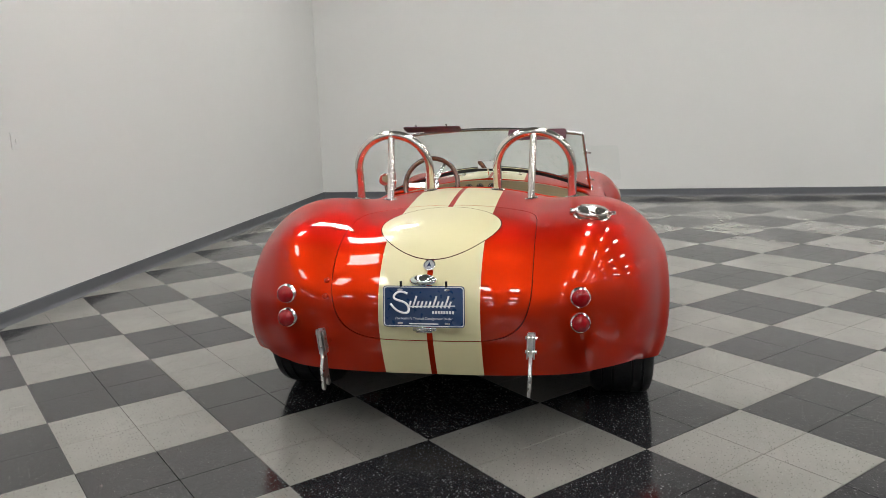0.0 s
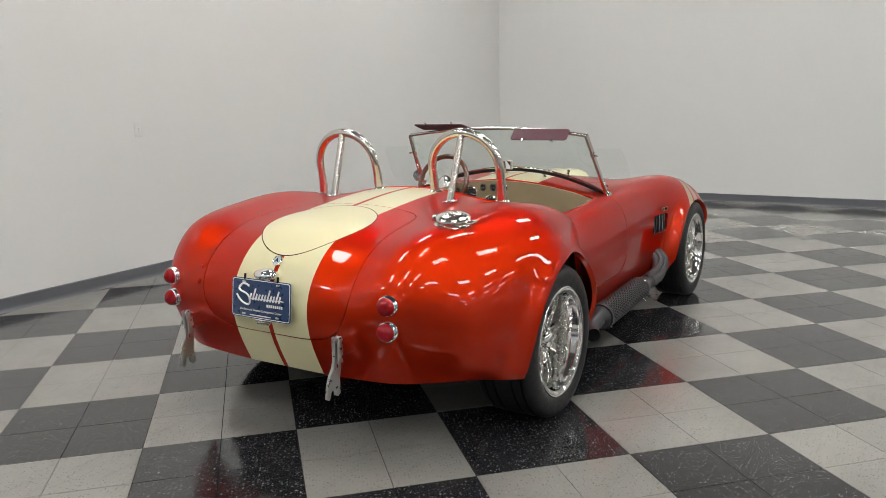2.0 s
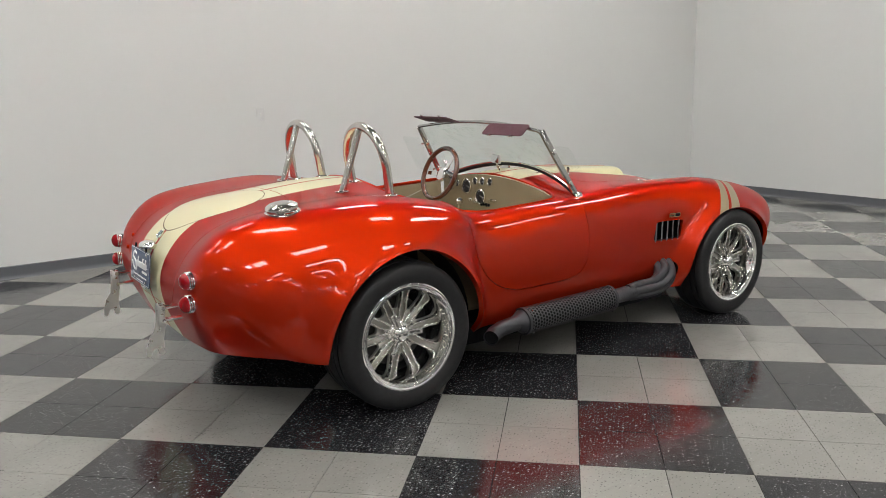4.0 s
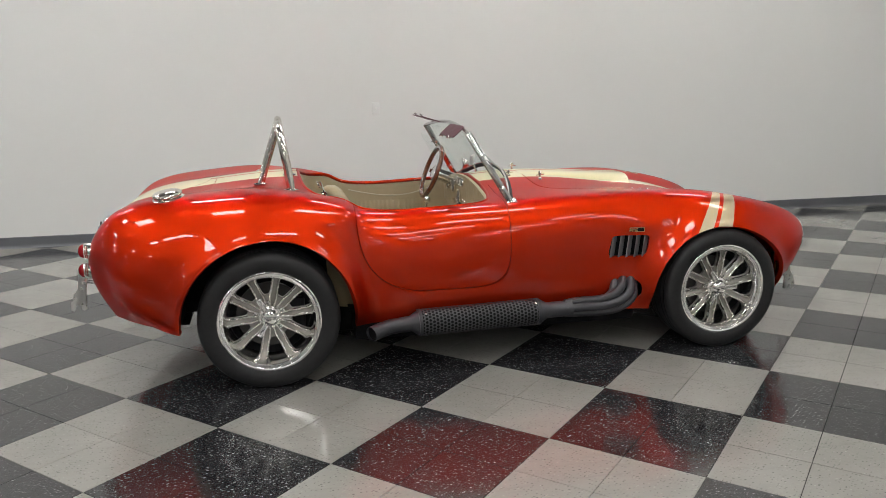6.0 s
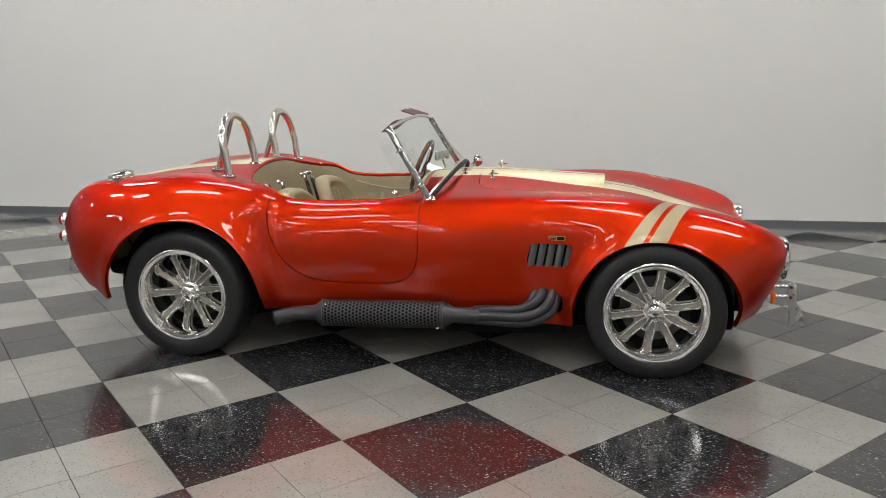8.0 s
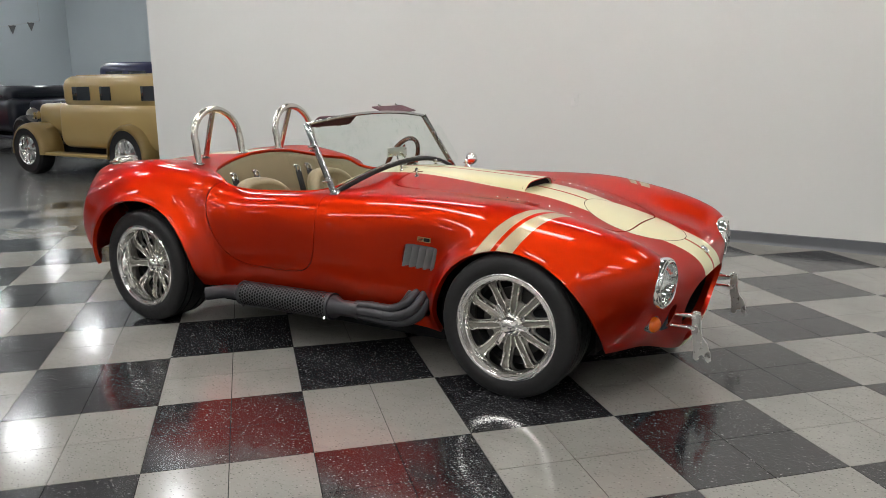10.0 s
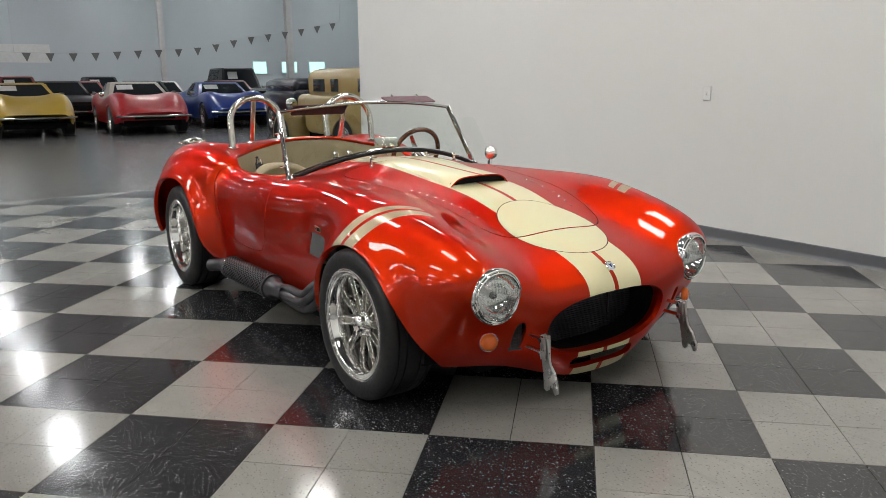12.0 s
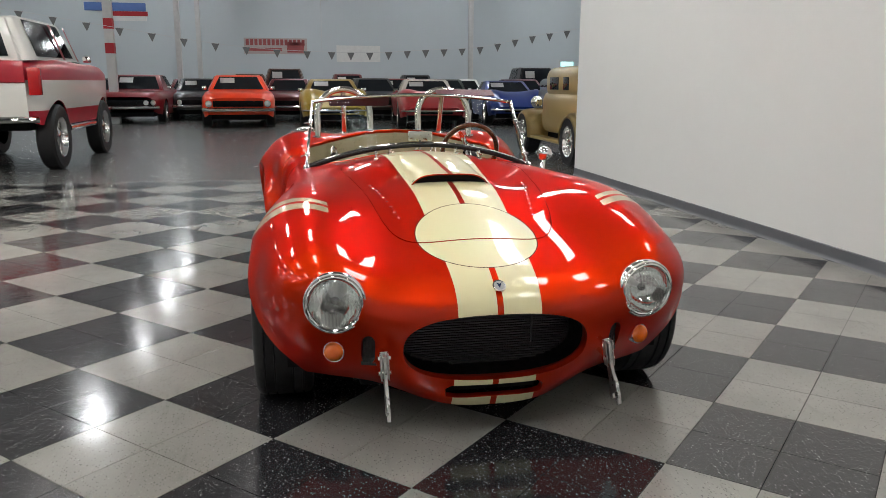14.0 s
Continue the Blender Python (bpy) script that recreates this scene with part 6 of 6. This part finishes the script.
def vintage_sedan(m, label, colour, roof, roof_material=None, windows=((-1.72, -1.36), (-1.24, -0.88), (-0.72, -0.16), (-0.06, 0.44))):
    """A thirties sedan: tall rounded body, arched fenders, running boards, wide tyres and a long hood with round lamps."""
    c = tagged(new("vintage_sedan"), label, "car", group="parked cars")
    c.matrix_basis = m
    body_paint = paint(*colour, 0.1, 0.3)
    bm = box(bmesh.new(), -1.98, 0.75, -0.78, 0.78, 0.42, 1.12, 0.16, seg=4)
    part("body", bm, body_paint, c)
    bm = box(bmesh.new(), -1.92, 0.62, -0.76, 0.76, 1.00, roof, 0.16, seg=5)
    part("cabin", bm, body_paint, c)
    part("roof", box(bmesh.new(), -1.74, 0.46, -0.58, 0.58, roof - 0.03, roof + 0.014, 0.02), roof_material or body_paint, c)
    part("hood", box(bmesh.new(), 0.72, 1.85, -0.40, 0.40, 0.55, 1.08, 0.12, seg=4), body_paint, c)
    part("grille", box(bmesh.new(), 1.84, 1.90, -0.28, 0.28, 0.50, 1.06, 0.02), CHROME, c)
    for side in (-1, 1):
        for x0, x1 in windows:
            part("side_window", box(bmesh.new(), x0, x1, side * 0.765 - 0.008, side * 0.765 + 0.008, 1.14, roof - 0.16, 0.006), DARK_GLASS, c)
        for x, rr in ((-0.98, 0.46), (1.42, 0.44)):
            bm = bmesh.new()
            rows = []
            for k in range(21):
                a = radians(-8 + 196 * k / 20)
                rows.append([bm.verts.new((x + (rr - d) * math.cos(a), side * y, 0.36 + (rr - d) * math.sin(a))) for y, d in ((0.55, 0.0), (0.74, 0.0), (0.84, 0.015), (0.90, 0.05), (0.91, 0.09))])
            for a, b in zip(rows, rows[1:]):
                for q in range(4):
                    bm.faces.new((a[q], a[q + 1], b[q + 1], b[q]))
            bmesh.ops.solidify(bm, geom=bm.faces[:], thickness=0.015)
            part("fender", bm, body_paint, c, angle=60)
            hall_wheel(c, x, side * 0.765, 0.375, 0.27, side, 0.62)
        part("running_board", box(bmesh.new(), -0.68, 1.0, side * 0.76 - 0.11, side * 0.76 + 0.11, 0.30, 0.35, 0.015), body_paint, c)
        h = part("headlight", lathe(bmesh.new(), [(0.0, -0.12), (0.07, -0.09), (0.11, 0.0), (0.115, 0.02), (0.10, 0.025)], 24), CHROME, c, at=pose(1.75, side * 0.52, 0.90, 0, 90, 0))
        part("lens", lathe(bmesh.new(), [(0.10, 0.02), (0, 0.045)], 20), LAMP_GLASS, h)
    part("rear_window", box(bmesh.new(), -1.932, -1.912, -0.34, 0.34, 1.18, roof - 0.16, 0.006), DARK_GLASS, c)
    part("windscreen", box(bmesh.new(), 0.612, 0.632, -0.50, 0.50, 1.14, roof - 0.14, 0.006), DARK_GLASS, c)
    part("bumper", tube(bmesh.new(), [(-2.06, -0.70, 0.50), (-2.12, 0, 0.50), (-2.06, 0.70, 0.50)], 0.03, 8), CHROME, c)
    part("chassis", box(bmesh.new(), -1.6, 1.8, -0.45, 0.45, 0.26, 0.44), BLACK, c)
    return c


vintage_sedan(pose(-7.98, 4.28, 0, 0, 0, 180), "cream-yellow thirties sedan with wide polished wheels", ("cream-yellow paint", (0.43, 0.31, 0.12)), 1.50, windows=((-1.73, -1.27), (-0.60, -0.36), (-0.12, 0.29)))
vintage_sedan(pose(-9.4, 7.2, 0, 0, 0, 20), "dark blue thirties sedan with a blue soft top", ("dark blue paint", (0.012, 0.016, 0.07)), 1.78, plain("blue cloth top", (0.015, 0.020, 0.10), 0.8))
vintage_sedan(pose(-14.1, 6.35, 0, 0, 0, -6), "black thirties roadster with round chrome lamps", ("blue-black paint", (0.008, 0.010, 0.018)), 1.36)

# columns, banners, windows and pennants
POLE = plain("pale column paint", (0.62, 0.62, 0.61), 0.5)
STRIPE_RED = plain("red wrap", (0.45, 0.02, 0.03), 0.5)


def column(x, y, wide, label, wraps=()):
    c = part("column", box(bmesh.new(), -wide / 2, wide / 2, -wide / 2, wide / 2, 0, HALL_TOP, 0.01), POLE, at=pose(x, y, 0))
    tagged(c, label, "column", kind="structure")
    for z in wraps:
        part("wrap", box(bmesh.new(), -wide / 2 - 0.004, wide / 2 + 0.004, -wide / 2 - 0.004, wide / 2 + 0.004, z, z + 0.30), STRIPE_RED, c)


column(-20.7, -5.95, 0.24, "pale steel column with red wraps", (2.05, 2.75))
column(-28.0, -5.0, 0.20, "slim pale steel column")
column(-34.0, -4.9, 0.20, "slim pale steel column")
column(-30.0, 7.05, 0.20, "slim pale steel column")
column(-24.5, 10.3, 0.24, "pale steel column")
RAG = plain("grey pennant cloth", (0.17, 0.17, 0.17), 0.8)
CORD = plain("white cord", (0.6, 0.6, 0.6), 0.7)


def pennant_line(points, count, flags):
    """A sagging cord with small triangular pennants."""
    pts = [Vector(p) for p in arc_points(points, 10)]
    ob = tagged(part("pennant_line", tube(bmesh.new(), pts, 0.006, 5), CORD), "sagging cord of small dark triangular pennants", "pennants", group="pennant lines")
    run = [0.0]
    for a, b in zip(pts, pts[1:]):
        run.append(run[-1] + (b - a).length)
    for end in (pts[0], pts[-1]):
        part("hanger", tube(bmesh.new(), [end, (end.x, end.y, HALL_TOP)], 0.005, 5), CORD, ob)
    flag = None
    for k in range(count):
        s = run[-1] * (k + 0.5) / count
        i = max(j for j in range(len(run) - 1) if run[j] <= s)
        p = pts[i].lerp(pts[i + 1], (s - run[i]) / (run[i + 1] - run[i]))
        d = (pts[i + 1] - pts[i]).normalized()
        m = Matrix.Translation(p) @ pose(0, 0, 0, 0, 0, math.degrees(math.atan2(d.y, d.x)))
        if flag is None:
            bm = prism(bmesh.new(), [(-0.10, 0.0), (0.10, 0.0), (0.0, -0.21)], -0.003, 0.003, pose(0, 0, 0, 90, 0, 0))
            flag = part("pennant", bm, flags, ob, at=m)
        else:
            repeat(flag, ob, m)


pennant_line([(-17, -7.6, 2.98), (-17, -5.6, 2.66), (-17, -4.3, 2.46), (-17, -3.2, 2.29), (-17, -1.2, 2.08), (-17, 0.1, 2.03)], 10, RAG)
pennant_line([(-17, 0.1, 2.03), (-17, 1.63, 2.03), (-17, 3.1, 2.12), (-17, 4.5, 2.22), (-17, 5.6, 2.46), (-17, 6.55, 2.62), (-17, 8.6, 3.0)], 17, RAG)


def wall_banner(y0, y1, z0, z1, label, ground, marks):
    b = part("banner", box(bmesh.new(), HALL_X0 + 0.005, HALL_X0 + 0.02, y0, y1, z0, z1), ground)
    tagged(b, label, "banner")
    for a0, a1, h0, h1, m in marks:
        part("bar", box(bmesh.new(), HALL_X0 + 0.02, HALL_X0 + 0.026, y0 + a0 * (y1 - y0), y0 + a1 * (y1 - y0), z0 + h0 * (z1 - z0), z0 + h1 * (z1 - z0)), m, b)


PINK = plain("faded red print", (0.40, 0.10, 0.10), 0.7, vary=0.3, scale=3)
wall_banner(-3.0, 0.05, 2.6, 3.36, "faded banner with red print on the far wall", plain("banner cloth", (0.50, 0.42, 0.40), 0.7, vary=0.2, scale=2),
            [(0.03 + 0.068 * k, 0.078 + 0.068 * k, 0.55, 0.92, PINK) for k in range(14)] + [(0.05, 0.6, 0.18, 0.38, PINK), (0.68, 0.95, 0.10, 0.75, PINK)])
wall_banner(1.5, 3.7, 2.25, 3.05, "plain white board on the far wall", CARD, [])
sign = part("hanging_sign", box(bmesh.new(), -0.03, 0.03, -1.0, 1.0, -0.14, 0.14, 0.02), plain("sign blue", (0.10, 0.20, 0.50), 0.4), at=pose(-25.0, -6.6, 3.75))
tagged(sign, "blue, red and white hanging sign", "sign")
part("red_band", box(bmesh.new(), -0.025, 0.025, -0.3, 1.05, -0.30, -0.145), STRIPE_RED, sign)
part("white_band", box(bmesh.new(), -0.025, 0.025, -0.2, 1.0, -0.46, -0.305), CARD, sign)
for y in (-0.8, 0.8):
    part("hanger", tube(bmesh.new(), [(0, y, 0.12), (0, y, HALL_TOP - 3.75)], 0.006, 5), STEEL, sign)
DAY = glow("daylit window", (0.52, 0.92, 0.88), 1.1)
for k, (y0, y1, z0, z1) in enumerate(((13.3, 14.0, 1.75, 2.35), (14.9, 15.75, 1.80, 2.35), (16.5, 17.4, 1.80, 2.35))):
    w = part("window_%d" % (k + 1), box(bmesh.new(), HALL_X0 + 0.002, HALL_X0 + 0.05, y0 - 0.06, y1 + 0.06, z0 - 0.06, z1 + 0.06, 0.005), POLE)
    tagged(w, "small daylit window in the far wall", "window", kind="structure")
    part("pane", box(bmesh.new(), HALL_X0 + 0.05, HALL_X0 + 0.056, y0, y1, z0, z1), DAY, w)

# light switch plate and outlet on the partition
sw_plate = tagged(part("light_switch", box(bmesh.new(), -0.036, 0.036, -0.008, 0.0, -0.057, 0.057, 0.003), plain("white plastic", (0.70, 0.70, 0.69), 0.5), at=pose(-0.148, WALL_Y, 1.18)), "white wall switch plate on the partition wall", "switch")
part("toggle", box(bmesh.new(), -0.006, 0.006, -0.018, -0.008, -0.012, 0.012, 0.002), plain("white toggle", (0.74, 0.74, 0.72), 0.4), sw_plate)


# ---- floor: vinyl tiles laid two by two in a checker, askew to the walls ----
CONCRETE = plain("polished grey concrete", (0.095, 0.095, 0.092), 0.24, vary=0.2, scale=1.2)
base = part("floor", box(bmesh.new(), ROOM_X0 - 0.12, ROOM_X1, SOUTH, WALL_Y, -0.1, -0.0035), BLACK)
tagged(base, "checkered floor of grey and black vinyl tiles", "floor", kind="structure")
bm = box(bmesh.new(), HALL_X0, ROOM_X0 - 0.12, SOUTH, HALL_Y1, -0.1, 0.0)
box(bm, ROOM_X0 - 0.12, ROOM_X0 + 8, WALL_Y + 0.2, HALL_Y1, -0.1, 0.0)
hall_floor = part("ground", bm, CONCRETE)
tagged(hall_floor, "polished grey concrete hall floor", "floor", kind="structure")
STEP = 0.3048
TILES = pose(-0.099, -1.656, 0, 0, 0, TURN)


def tile_mesh(material):
    bm = bmesh.new()
    h = STEP / 2 - 0.0010
    low = [bm.verts.new((sx * h, sy * h, -0.0035)) for sx, sy in ((-1, -1), (1, -1), (1, 1), (-1, 1))]
    high = [bm.verts.new((sx * (h - 0.0008), sy * (h - 0.0008), 0.0)) for sx, sy in ((-1, -1), (1, -1), (1, 1), (-1, 1))]
    bm.faces.new(high)
    for k in range(4):
        bm.faces.new((low[k], low[(k + 1) % 4], high[(k + 1) % 4], high[k]))
    me = bpy.data.meshes.new("tile")
    bm.to_mesh(me)
    bm.free()
    me.materials.append(material)
    return me


grey_mesh, black_mesh = tile_mesh(GREY_TILE), tile_mesh(BLACK_TILE)
spots = []
for i in range(-70, 70):
    for j in range(-70, 70):
        p = TILES @ Vector(((i + 0.5) * STEP, (j + 0.5) * STEP, 0))
        if ROOM_X0 - 0.3 < p.x < ROOM_X1 + 0.2 and SOUTH - 0.2 < p.y < WALL_Y + 0.2:
            spots.append((max(abs(p.x) - 1.6, 0) + max(abs(p.y + 0.7) - 0.9, 0), i, j, p))
spots.sort(key=lambda s: s[:3])
rest = {0: ([], []), 1: ([], [])}
for n, (d, i, j, p) in enumerate(spots):
    dark = (i // 2 + j // 2) % 2
    whole = abs(p.x) < ROOM_X1 - 0.25 and SOUTH + 0.25 < p.y < WALL_Y - 0.25
    if n < 300 and whole:
        ob = new("tile", (grey_mesh, black_mesh)[dark])
        ob.matrix_basis, ob.parent = TILES @ pose((i + 0.5) * STEP, (j + 0.5) * STEP, 0), base
        continue
    vs, fs = rest[dark]
    h = STEP / 2 - 0.0010
    k = len(vs)
    corners = [TILES @ Vector(((i + 0.5) * STEP + sx * h, (j + 0.5) * STEP + sy * h, 0)) for sx, sy in ((-1, -1), (1, -1), (1, 1), (-1, 1))]
    corners = [Vector((min(max(c.x, ROOM_X0 - 0.12), ROOM_X1), min(max(c.y, SOUTH), WALL_Y), 0)) for c in corners]
    vs += [tuple(c) for c in corners]
    vs += [(c.x, c.y, -0.0035) for c in corners]
    fs += [(k, k + 1, k + 2, k + 3)] + [(k + 4 + a, k + 4 + (a + 1) % 4, k + (a + 1) % 4, k + a) for a in range(4)]
for dark, (vs, fs) in rest.items():
    me = bpy.data.meshes.new("tiles")
    me.from_pydata(vs, [], fs)
    me.materials.append((GREY_TILE, BLACK_TILE)[dark])
    ob = new("tiles", me)
    ob.parent = base
    ob["kind"] = "stuff"
